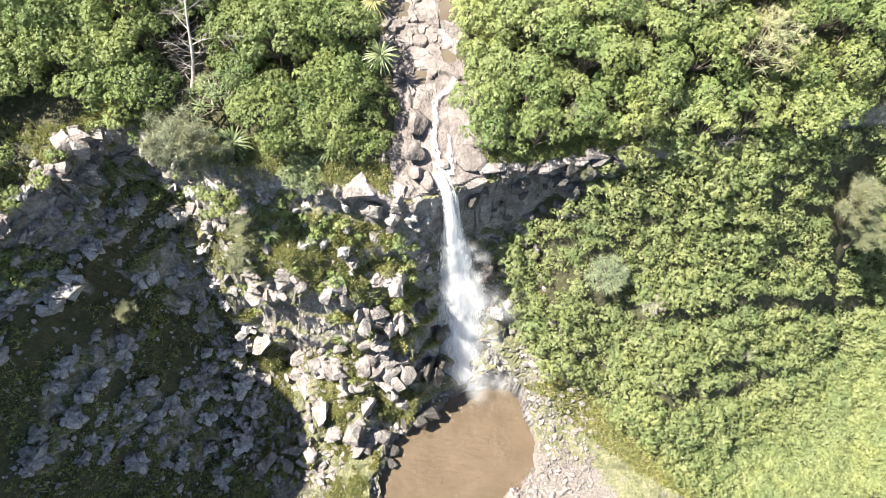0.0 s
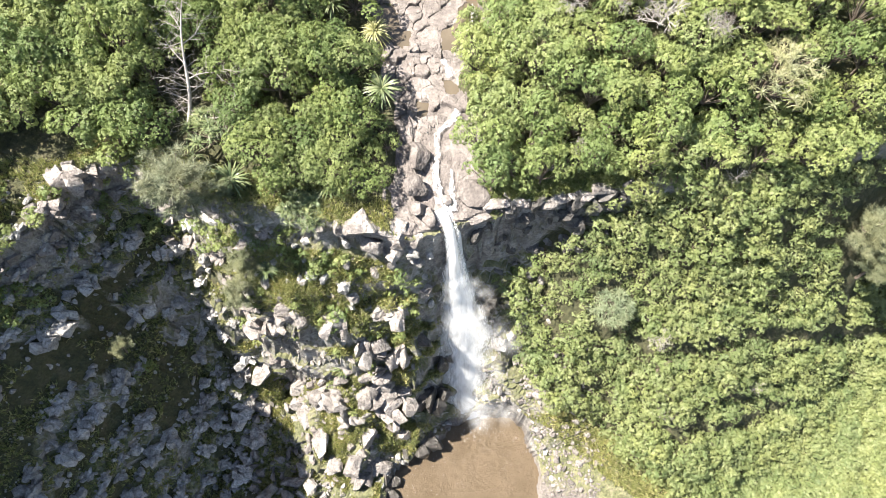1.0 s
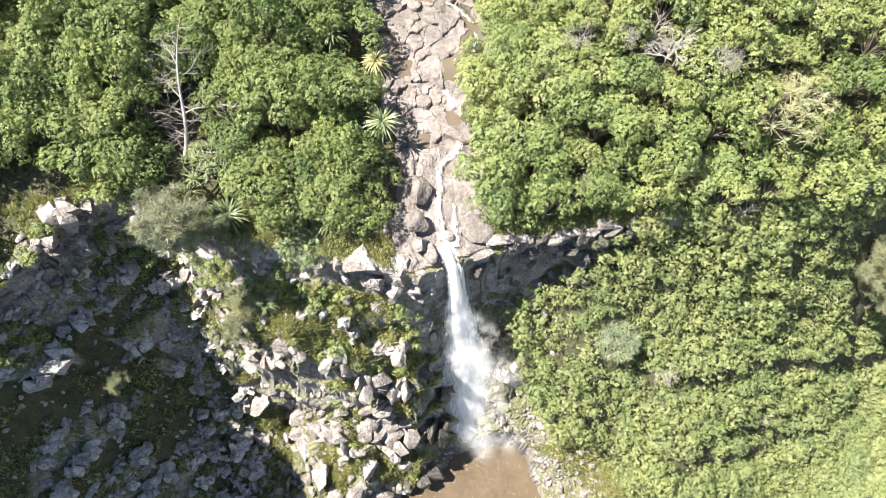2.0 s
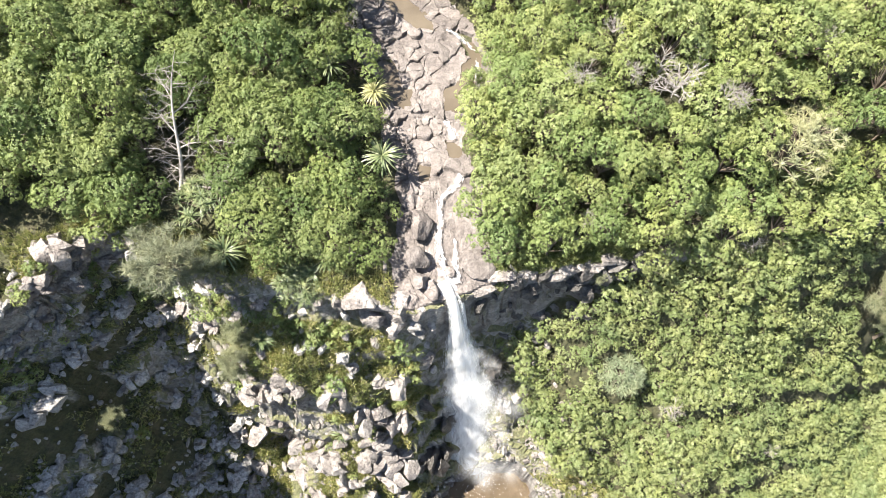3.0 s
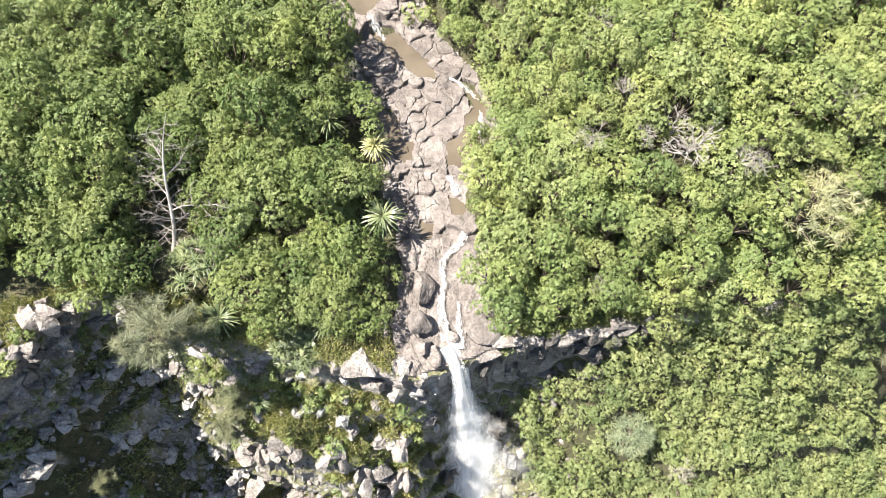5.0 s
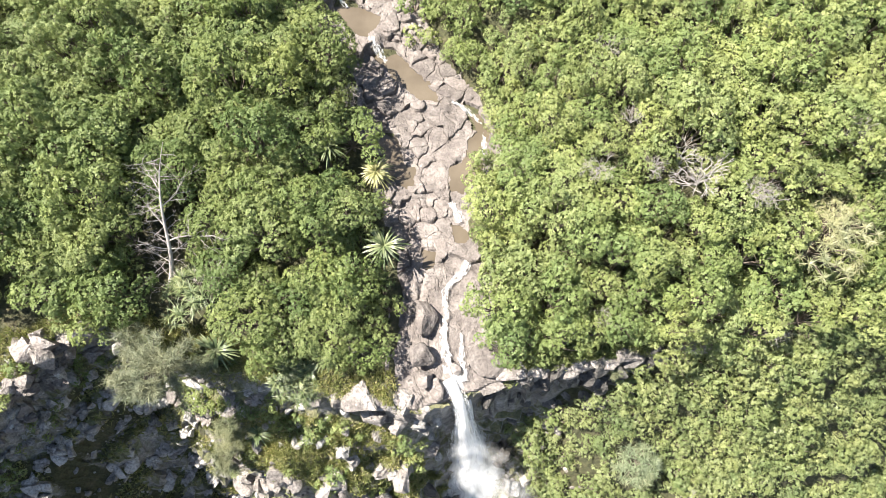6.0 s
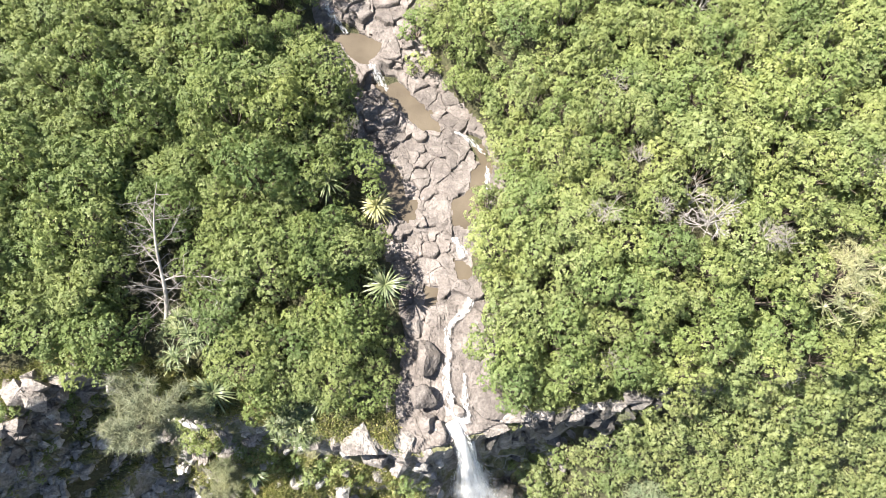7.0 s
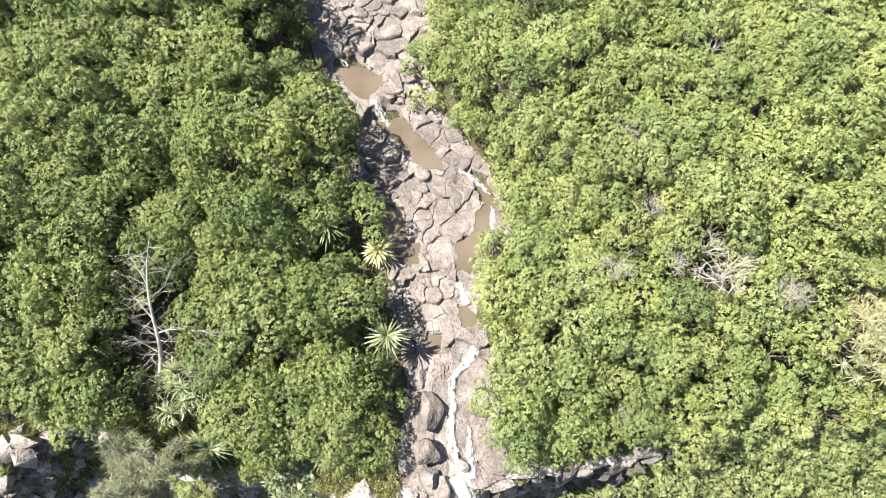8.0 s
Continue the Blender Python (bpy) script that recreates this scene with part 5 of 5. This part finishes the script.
def strap_tree(name, seed, heads, radius, top, mat, label):
    """A tree whose crown is many strap-leaf heads."""
    rng = np.random.default_rng(seed)
    verts, faces, tv, tf = [], [], [], []
    for k in range(heads):
        a, r = rng.uniform(0, 6.283), radius * math.sqrt(rng.random())
        c = np.array([r * math.cos(a), r * math.sin(a), top - 0.45 * r * r / radius + rng.uniform(-0.4, 0.2)])
        limb(tv, tf, (0.2 * c[0], 0.2 * c[1], top * 0.35), c, 0.07, 0.04)
        for j in range(24):
            az, el = rng.uniform(0, 6.283), rng.uniform(-0.1, 1.2)
            d = np.array([math.cos(az) * math.cos(el), math.sin(az) * math.cos(el), math.sin(el)])
            s, at = np.array([-math.sin(az), math.cos(az), 0]) * 0.035, len(verts)
            ln = rng.uniform(0.5, 0.85)
            for t in (0.05, 0.5, 1.0):
                p = c + d * ln * t - np.array([0, 0, 0.35 * ln * t * t])
                q = s * (1.15 - t)
                verts += [p - q, p + q]
            faces += [(at, at + 1, at + 3, at + 2), (at + 2, at + 3, at + 5, at + 4)]
    limb(tv, tf, (0, 0, -0.5), (0, 0, top * 0.4), 0.16, 0.12, 7)
    root = new(name)
    part("trunk", mesh_of("trunk", tv, tf, True), BARK, root)
    part("crown", mesh_of("crown", verts, faces), mat, root)
    return tagged(root, label, "screw pine")


set_out(strap_tree("screw_pine_tree", 311, 60, 3.1, 4.6, LEAF_PANDAN, "pale many-headed screw pine tree above the canopy"), [(28.8, 12.2, 4.8, 1.15), (30.8, 14.2, 6.0, 0.95)])
set_out(strap_tree("screw_pine_tree", 312, 46, 2.1, 2.6, LEAF_STRAP, "grey-green many-headed screw pine tree near the cliff"), [(-21.0, 7.6, 2.4, 1.45), (-13.4, 2.2, -0.6, 1.0)])

set_out(strap_tree("screw_pine_bush", 313, 60, 1.9, 2.2, LEAF_NEEDLE, "round grey-green screw pine bush in the slope scrub"), [(18.0, -2.0, ground_z(18.0, -2.0) - 0.2, 1.1)])


def needle_tree(name, seed, boughs, reach, top, label, lean=(0, 0)):
    """A feathery casuarina: boughs hung with fine needles."""
    rng = np.random.default_rng(seed)
    verts, faces, tv, tf = [], [], [], []
    tip = np.array([lean[0], lean[1], top])
    limb(tv, tf, (0, 0, -0.6), tip * 0.5 + (0.15, 0, 0), 0.13, 0.08, 7)
    limb(tv, tf, tip * 0.5 + (0.15, 0, 0), tip, 0.08, 0.02)
    for k in range(boughs):
        h = rng.uniform(0.3, 1.0)
        a = rng.uniform(0, 6.283)
        b0 = tip * h
        b1 = b0 + np.array([math.cos(a), math.sin(a), rng.uniform(0.1, 0.6)]) * reach * (1.15 - 0.75 * h) * rng.uniform(0.6, 1.1)
        limb(tv, tf, b0, b1, 0.035, 0.01, 4)
        for j in range(60):
            c = b0 + (b1 - b0) * rng.uniform(0.25, 1.05) + rng.normal(0, 0.09, 3)
            for i in range(6):
                d = rng.normal(size=3) * (1, 1, 0.7) + (0, 0, 0.25) + 0.5 * (b1 - b0) / np.linalg.norm(b1 - b0)
                d *= rng.uniform(0.25, 0.5) / np.linalg.norm(d)
                s = np.cross(d, rng.normal(size=3))
                s *= 0.012 / np.linalg.norm(s)
                at = len(verts)
                verts += [c - s, c + s, c + d]
                faces.append((at, at + 1, at + 2))
    root = new(name)
    part("trunk", mesh_of("trunk", tv, tf, True), BARK, root)
    part("needles", mesh_of("needles", verts, faces), LEAF_NEEDLE, root)
    return tagged(root, label, "casuarina")


set_out(needle_tree("casuarina", 321, 34, 2.2, 4.6, "feathery grey-green casuarina leaning over the cliff edge", (0.3, 1.0)), [(-23.8, 3.6, 0.6, 2.0), (-22.2, 3.2, -0.4, 1.0)])
set_out(needle_tree("casuarina", 322, 30, 1.9, 2.6, "bushy grey-green casuarina on a cliff ledge"), [(-19.4, -0.6, -6.8, 1.35), (-20.4, -3.4, -9.4, 1.2), (45.4, 6.6, -11.5, 1.9), (47.5, 3.6, -14.5, 1.6), (-33.3, -8.0, -12.6, 0.8), (14.2, 4.2, -1.6, 0.7), (-18.0, -2.6, -9.8, 0.7)])


def dead_shrub(name, seed, size, twigs, mat, label, thick=0.035):
    """A bare shrub of forking twigs."""
    rng = np.random.default_rng(seed)
    tv, tf = [], []

    def fork(p, d, ln, r, depth):
        e = p + d * ln
        limb(tv, tf, p, e, r, r * 0.65, 4)
        if depth:
            for _ in range(3):
                n = d + rng.normal(size=3) * 0.55
                fork(e, n / np.linalg.norm(n), ln * rng.uniform(0.55, 0.85), r * 0.6, depth - 1)

    for _ in range(twigs):
        d = np.array([rng.normal(0, 0.7), rng.normal(0, 0.7), 1.0])
        fork(np.zeros(3), d / np.linalg.norm(d), size * rng.uniform(0.3, 0.45), thick, 3)
    me = mesh_of(name, tv, tf, True)
    me.materials.append(mat)
    return tagged(new(name, me), label, "dead shrub")


set_out(dead_shrub("dead_shrub", 331, 2.2, 5, DEADWOOD, "bleached white dead shrub in the canopy", 0.06), [(18.8, 15.8, 11.0, 1.5), (17.4, 17.2, 11.6, 1.1), (31.6, 19.2, 12.3, 1.1), (19.5, 33.5, 13.8, 1.3), (23.6, 15.2, 10.4, 0.7), (24.2, 7.4, -0.6, 1.0), (28.0, 6.8, 0.0, 0.8), (14.0, 8.5, 3.4, 0.8)], "dead shrubs in the canopy")
set_out(dead_shrub("dead_shrub", 332, 1.7, 9, TWIG, "grey twiggy dead shrub among green leaves", 0.03),
        [(-10.1, 26.8, 5.9, 1.2), (-33.5, 13.2, 7.2, 1.2), (11.7, 26.3, 13.6, 1.3), (17.6, 26.4, 13.0, 1.0), (30.3, -3.8, -15.2, 1.2), (23, -5.3, -12.6, 1.1), (28.0, -9.0, -22.6, 1.0), (31.0, -9.2, -23.0, 1.0),
         (26.0, -11.0, -22.0, 0.9), (-9.0, 4.6, 1.6, 1.1), (-16.0, 13.6, 5.0, 0.9), (10.0, 6.0, 2.2, 1.0), (20.5, 7.6, 1.6, 1.0), (36.8, -7.3, -22.6, 0.9), (34.0, 5.6, -4.8, 1.0), (-30.6, 15.0, 7.6, 0.8), (14.6, 15.8, 13.1, 0.8), (18.4, 14.9, 12.6, 0.9), (22.2, 14.0, 12.6, 1.0), (10.8, 15.9, 13.1, 1.1), (13.3, 19.4, 14.1, 0.8), (23.9, 13.6, 12.6, 0.9), (12.8, 6.8, 4.6, 1.0), (-10.3, 25.8, 7.6, 1.1), (-13.3, 15.5, 6.1, 0.8), (-30.7, 21.0, 9.1, 0.9), (-34.0, 13.8, 7.1, 1.0), (-36.6, 18.2, 8.1, 1.1), (31.1, 19.2, 14.1, 0.8)], "grey dead shrubs")


def dead_tree():
    """The bare leaning tree above the cliff."""
    rng = np.random.default_rng(341)
    foot, head = np.array([-24.8, 8.3, 2.6]), np.array([-22.6, 16.8, 14.0])

    def spine(t):
        return foot + (head - foot) * t + np.array([0.4 * math.sin(6 * t), 0.2 * math.sin(9 * t), 0.35 * math.sin(3 * t)])

    tv, tf = [], []
    for k in range(10):
        limb(tv, tf, spine(k / 10), spine((k + 1) / 10), 0.24 * (1 - k / 10.6), 0.24 * (1 - (k + 1) / 10.6), 7)
    root = new("dead_tree")
    part("trunk", mesh_of("trunk", tv, tf, True), DEADWOOD, root)

    def sprays(bv, bf, p, d, ln, r, depth):
        """A wandering branch that forks into finer ones."""
        q, steps = p, 4
        for j in range(steps):
            d = d + rng.normal(0, 0.16, 3)
            d /= np.linalg.norm(d)
            e = q + d * ln / steps
            limb(bv, bf, q, e, r * (1 - 0.2 * j), r * (1 - 0.2 * (j + 1)), 4)
            if depth:
                for _ in range(2):
                    n = d + rng.normal(0, 0.65, 3)
                    sprays(bv, bf, e, n / np.linalg.norm(n), ln * rng.uniform(0.28, 0.5), r * 0.42, depth - 1)
            q = e

    for t, d, ln, r in [(0.16, (1, -0.1, 0.25), 5.2, 0.1), (0.4, (1, 0.15, 0.1), 4.2, 0.085), (0.24, (-1, 0.5, 0.3), 3.4, 0.06), (0.5, (-0.9, 0.5, 0.2), 4.0, 0.07), (0.62, (0.8, 0.7, 0.3), 3.0, 0.06), (0.7, (-0.6, 0.8, 0.3), 2.8, 0.05),
                       (0.3, (0.7, 0.5, 0.2), 3.0, 0.055), (0.34, (-0.7, -0.3, 0.5), 2.6, 0.05)]:
        bv, bf = [], []
        sprays(bv, bf, spine(t), np.array(d) / np.linalg.norm(d), ln, r, 2)
        part("branch", mesh_of("branch", bv, bf, True), DEADWOOD, root)
    for k in range(40):
        t = 0.06 + 0.88 * k / 40
        bv, bf = [], []
        d = np.array([rng.choice([-1, 1]) * rng.uniform(0.5, 1), rng.normal(0, 0.5), rng.uniform(-0.1, 0.5)])
        sprays(bv, bf, spine(t), d / np.linalg.norm(d), rng.uniform(1.2, 3.0) * (1.15 - 0.75 * t), 0.035, 1)
        part("branch", mesh_of("branch", bv, bf, True), TWIG, root)
    tagged(root, "tall bare dead tree with bleached branches leaning from the cliff", "dead tree")


dead_tree()

# Shrubs on the ledges of the west wall.
LEDGE = [leafy("bush", 160 + k, 1.0 + 0.2 * k, 0.2, 1.3 + 0.2 * k, 8, 22, 0.12, LEAF, "small green bush rooted on a cliff ledge", "bush") for k in range(3)]
spots = [(-9.8, -0.8, 1.0), (-10.8, -1.4, 0.9), (-8.6, -1.5, 0.8), (-10.9, -4.4, 1.3), (-12.0, -4.6, 0.9), (-4.2, -1.6, 0.9), (-5.4, -2.4, 0.8), (-3.4, -2.4, 0.7), (-12.4, -1.0, 1.0), (-14.2, -0.6, 1.0), (-16.0, 0.2, 1.0),
         (-18.2, 0.0, 0.9), (-19.8, 1.0, 0.8), (-7.2, -4.9, 0.8), (-41.0, -6.0, 1.3), (-43.0, -7.5, 1.3), (-38.5, -3.0, 1.0), (-45.0, -3.0, 1.4), (-42.5, -1.5, 1.2), (-33.0, -8.9, 0.9), (-32.4, -8.2, 0.6), (-22.4, 2.0, 0.8), (-31, 2.0, 0.7),
         (-46.5, -9.0, 1.2), (-47, -14, 1.2), (10.0, -1.4, 0.9), (9.2, -3.4, 0.8), (10.4, -5.4, 0.9), (8.2, 1.4, 0.8), (9.6, 2.2, 0.9), (11.0, -7.0, 0.8), (6.0, 0.9, 0.6), (-13.2, -8.2, 0.7), (-10.4, -11.4, 0.6), (-4.6, 38.6, 1.8), (-3.8, 35.0, 1.4), (-3.4, 37.2, 1.3)]
rl = random.Random(17)
for _ in range(34):
    x = rl.uniform(-23, -2.5)
    spots.append((x, float(np.interp(x, *RIM)) - rl.uniform(0.6, 7.5), rl.uniform(0.45, 0.95)))
for _ in range(120):
    x = rl.uniform(-47, -20)
    spots.append((x, float(np.interp(x, *RIM)) - rl.uniform(-0.8, 2.6), rl.uniform(0.4, 1.0)))
for k, (x, y, s) in enumerate(spots):
    tagged(copy_thing(LEDGE[k % 3][0], Matrix.LocRotScale(skin_at(x, y)[0] - (0, 0, 0.15), Euler((0, 0, k * 1.7)), (s, s, s))), group="bushes on the ledges")
for root, _ in LEDGE:
    for o in (*root.children, root):
        bpy.data.objects.remove(o)


def grass(n, x0, x1, y0, y1, keep, tall, label, seed, mat=None):
    """Grass past counting: bent blades in tufts."""
    rng = np.random.default_rng(seed)
    x, y = rng.uniform(x0, x1, n), rng.uniform(y0, y1, n)
    ok = keep(x, y)
    x, y = x[ok], y[ok]
    per = 7
    c = np.repeat(skin_at(x, y) - (0, 0, 0.03), per, 0)
    c[:, :2] += rng.normal(0, 0.12, (len(c), 2))
    d = rng.normal(size=c.shape) * (0.55, 0.55, 0) + (0, 0, 1)
    d /= np.linalg.norm(d, axis=1, keepdims=True)
    h = tall * rng.uniform(0.5, 1.2, (len(c), 1))
    s = np.cross(d, rng.normal(size=c.shape))
    s *= 0.06 / np.linalg.norm(s, axis=1, keepdims=True)
    v = np.stack([c - s, c + s, c + d * h], 1).reshape(-1, 3)
    tagged(part("grass", mesh_of("grass", v, np.arange(len(v)).reshape(-1, 3)), mat or GRASS), label, "grass", kind="stuff")


def patchy(x, y, seed=91, level=-0.05):
    return fractal(x, y, 0, 0.3, 3, seed) > level


grass(38000, -24, 0, -24, 0, lambda x, y: patchy(x, y, 91, -0.36) & (steep(x, y) < 3.4) & ((y > -8.5) | patchy(x, y, 95, -0.12) & (x > -13) | patchy(x, y, 95, 0.05)) & (shore_distance(x, y) > 0.6), 0.55, "yellow-green tufted grass on the sunny ledges", 401)
grass(13000, -50, -20, -27, 5, lambda x, y: patchy(x, y, 93, -0.15) & (steep(x, y) < 3), 0.6, "dark green grass on the shaded slope", 402)
grass(12000, 9, 34, -25, -9, lambda x, y: (x > slope_west_edge(y) - 5.5) & (x < slope_west_edge(y) + 1) & (y < -10), 0.8, "tall green grass between the scrub and the shore", 403)
grass(5000, 4, 18, 2, 8, lambda x, y: (y > rim_y(x)) & (y < rim_y(x) + 2.4), 0.45, "dry grass along the edge of the east cliff", 404)
grass(8000, -45, -5, 0, 9, lambda x, y: (y > rim_y(x) - 0.3) & (y < rim_y(x) + 3.0), 0.45, "grass along the edge of the west cliff", 405)


# ---- slabs of the stream bed ----
def clip_cell(poly, px, py, qx, qy):
    """The part of poly that lies nearer to p than to q."""
    nx, ny = qx - px, qy - py
    lim = (qx * qx + qy * qy - px * px - py * py) / 2
    out = []
    for (ax, ay), (bx, by) in zip(poly, poly[1:] + poly[:1]):
        da, db = ax * nx + ay * ny - lim, bx * nx + by * ny - lim
        if da <= 0:
            out.append((ax, ay))
        if da * db < 0:
            t = da / (da - db)
            out.append((ax + (bx - ax) * t, ay + (by - ay) * t))
    return out


def stream_slabs():
    rng = random.Random(51)
    bed = new("stream_bed")
    tagged(bed, "pinkish grey jointed rock slabs of the stream bed", "stream bed", kind="structure")

    ys, us = np.arange(-0.6, 47, 0.18), np.linspace(0, 1, 80)
    west, east = np.interp(ys, BANK_Y, BANK_W) - 1.2, np.interp(ys, BANK_Y, BANK_E) + 1.0
    gx, gy = west[:, None] + (east - west)[:, None] * us[None], np.repeat(ys[:, None], 80, 1)
    gz = bed_level(gx, gy) - 0.06 + 0.5 * ( 0.16 * blocks(gx, gy, 0 * gx, 0.8, 41) + (0.28 * blocks(gx, gy, 0 * gx, 2.3, 49) + 0.3 * fractal(gx, gy, 0, 0.5, 4, 53, True)) * ease((13 - gy) / 2) + 0.12 * fractal(gx, gy, 0, 1.1, 3, 43))
    gz += 0.5 * ease(1 - us[None] * 10) + 0.4 * ease(1 - (1 - us[None]) * 10)
    over = np.clip(rim_y(gx) + 0.1 - gy, 0, 3)
    gy, gz = gy + over * 0.9, gz - over * 2.2
    part("bed_rock", mesh_of("bed_rock", np.stack([gx, gy, gz], -1).reshape(-1, 3), grid_faces(len(ys), 80)[:, ::-1]), ROCK_BED, bed)

    def warp(x, y):
        return x + 1.1 * float(fractal(x, y, 0, 0.6, 4, 45)), y + 1.1 * float(fractal(x, y, 9, 0.6, 4, 47))

    def inside(x, y):
        return np.interp(y, BANK_Y, BANK_W) - 0.6 < x < np.interp(y, BANK_Y, BANK_E) + 0.6 and y > rim_y(np.array(x)) - 0.1

    pts, tries = [], 0
    while tries < 26000 and len(pts) < 300:
        tries += 1
        x, y = rng.uniform(-16, 6), rng.uniform(9.5, 46)
        gap = 0.55 + 2.3 * (0.5 + 0.5 * float(vnoise(x * 0.55, y * 0.55, 0, 8))) ** 1.5
        if inside(x, y) and all((x - a) ** 2 + (y - b) ** 2 > gap * gap for a, b in pts):
            pts.append((x, y))
    bare = {q for q in pts if q[1] < 10.5 + 1.5 * rng.random() or (q[0] > -0.5 and q[1] < 13.5)}

    def wet(x, y):
        for level, ring in POOLS:
            hit = False
            for (ax, ay), (bx, by) in zip(ring, ring[1:] + ring[:1]):
                if (ay > y) != (by > y) and x < (bx - ax) * (y - ay) / (by - ay) + ax:
                    hit = not hit
            if hit:
                return True
        return any((x - a) ** 2 + (y - b) ** 2 < (0.4 * w + 0.05) ** 2 for line in RUNS for a, b, _, w in line)

    for px, py in pts:
        if wet(px, py) or (px, py) in bare:
            continue
        poly = [(px - 2.2, py - 2.2), (px + 2.2, py - 2.2), (px + 2.2, py + 2.2), (px - 2.2, py + 2.2)]
        for qx, qy in pts:
            if (qx, qy) != (px, py) and (qx - px) ** 2 + (qy - py) ** 2 < 30:
                poly = clip_cell(poly, px, py, qx, qy)
        if len(poly) < 3:
            continue
        ring = []
        for (ax, ay), (bx, by) in zip(poly, poly[1:] + poly[:1]):
            for t in (0.1, 0.37, 0.63, 0.9):
                wx, wy = warp(ax + (bx - ax) * t, ay + (by - ay) * t)
                ring.append((wx - px, wy - py))
        n, lift = len(ring), 0.07 + 0.26 * rng.random() ** 1.6
        tx, ty = rng.gauss(0, 0.07), rng.gauss(0, 0.07)
        verts, faces = [], []
        for shrink, z in ((1.0, -0.5), (0.975, lift * 0.5), (0.92, lift * 0.86), (0.82, lift), (0.5, lift * 1.08)):
            for k, (x, y) in enumerate(ring):
                w = 0.07 * float(vnoise((x + px) * 1.9, (y + py) * 1.9, shrink * 3, 5))
                verts.append((x * (shrink + w * 0.5), y * (shrink + w * 0.5), z + (w + tx * x + ty * y) * (shrink < 0.93)))
        verts.append((0, 0, lift * 1.1))
        for r in range(4):
            for k in range(n):
                faces.append((r * n + k, r * n + (k + 1) % n, (r + 1) * n + (k + 1) % n, (r + 1) * n + k))
        for k in range(n):
            faces.append((4 * n + k, 4 * n + (k + 1) % n, 5 * n))
        base = float(bed_level(px, py)) - 0.06
        at = np.array(verts)
        for level, pool in POOLS:
            sd = ring_distance(at[:, 0] + px, at[:, 1] + py, pool)
            at[:, 2] = np.where(sd < 0.15, np.minimum(at[:, 2], level - base - 0.12 + 0.8 * np.clip(sd, -0.4, 0.15)), at[:, 2])
        verts = at.tolist()
        me = bpy.data.meshes.new("slab")
        me.from_pydata(verts, [], faces)
        me.polygons.foreach_set("use_smooth", np.full(len(faces), True))
        ob = part("slab", me, ROCK_BED, bed)
        ob.location = (px, py, base)


stream_slabs()
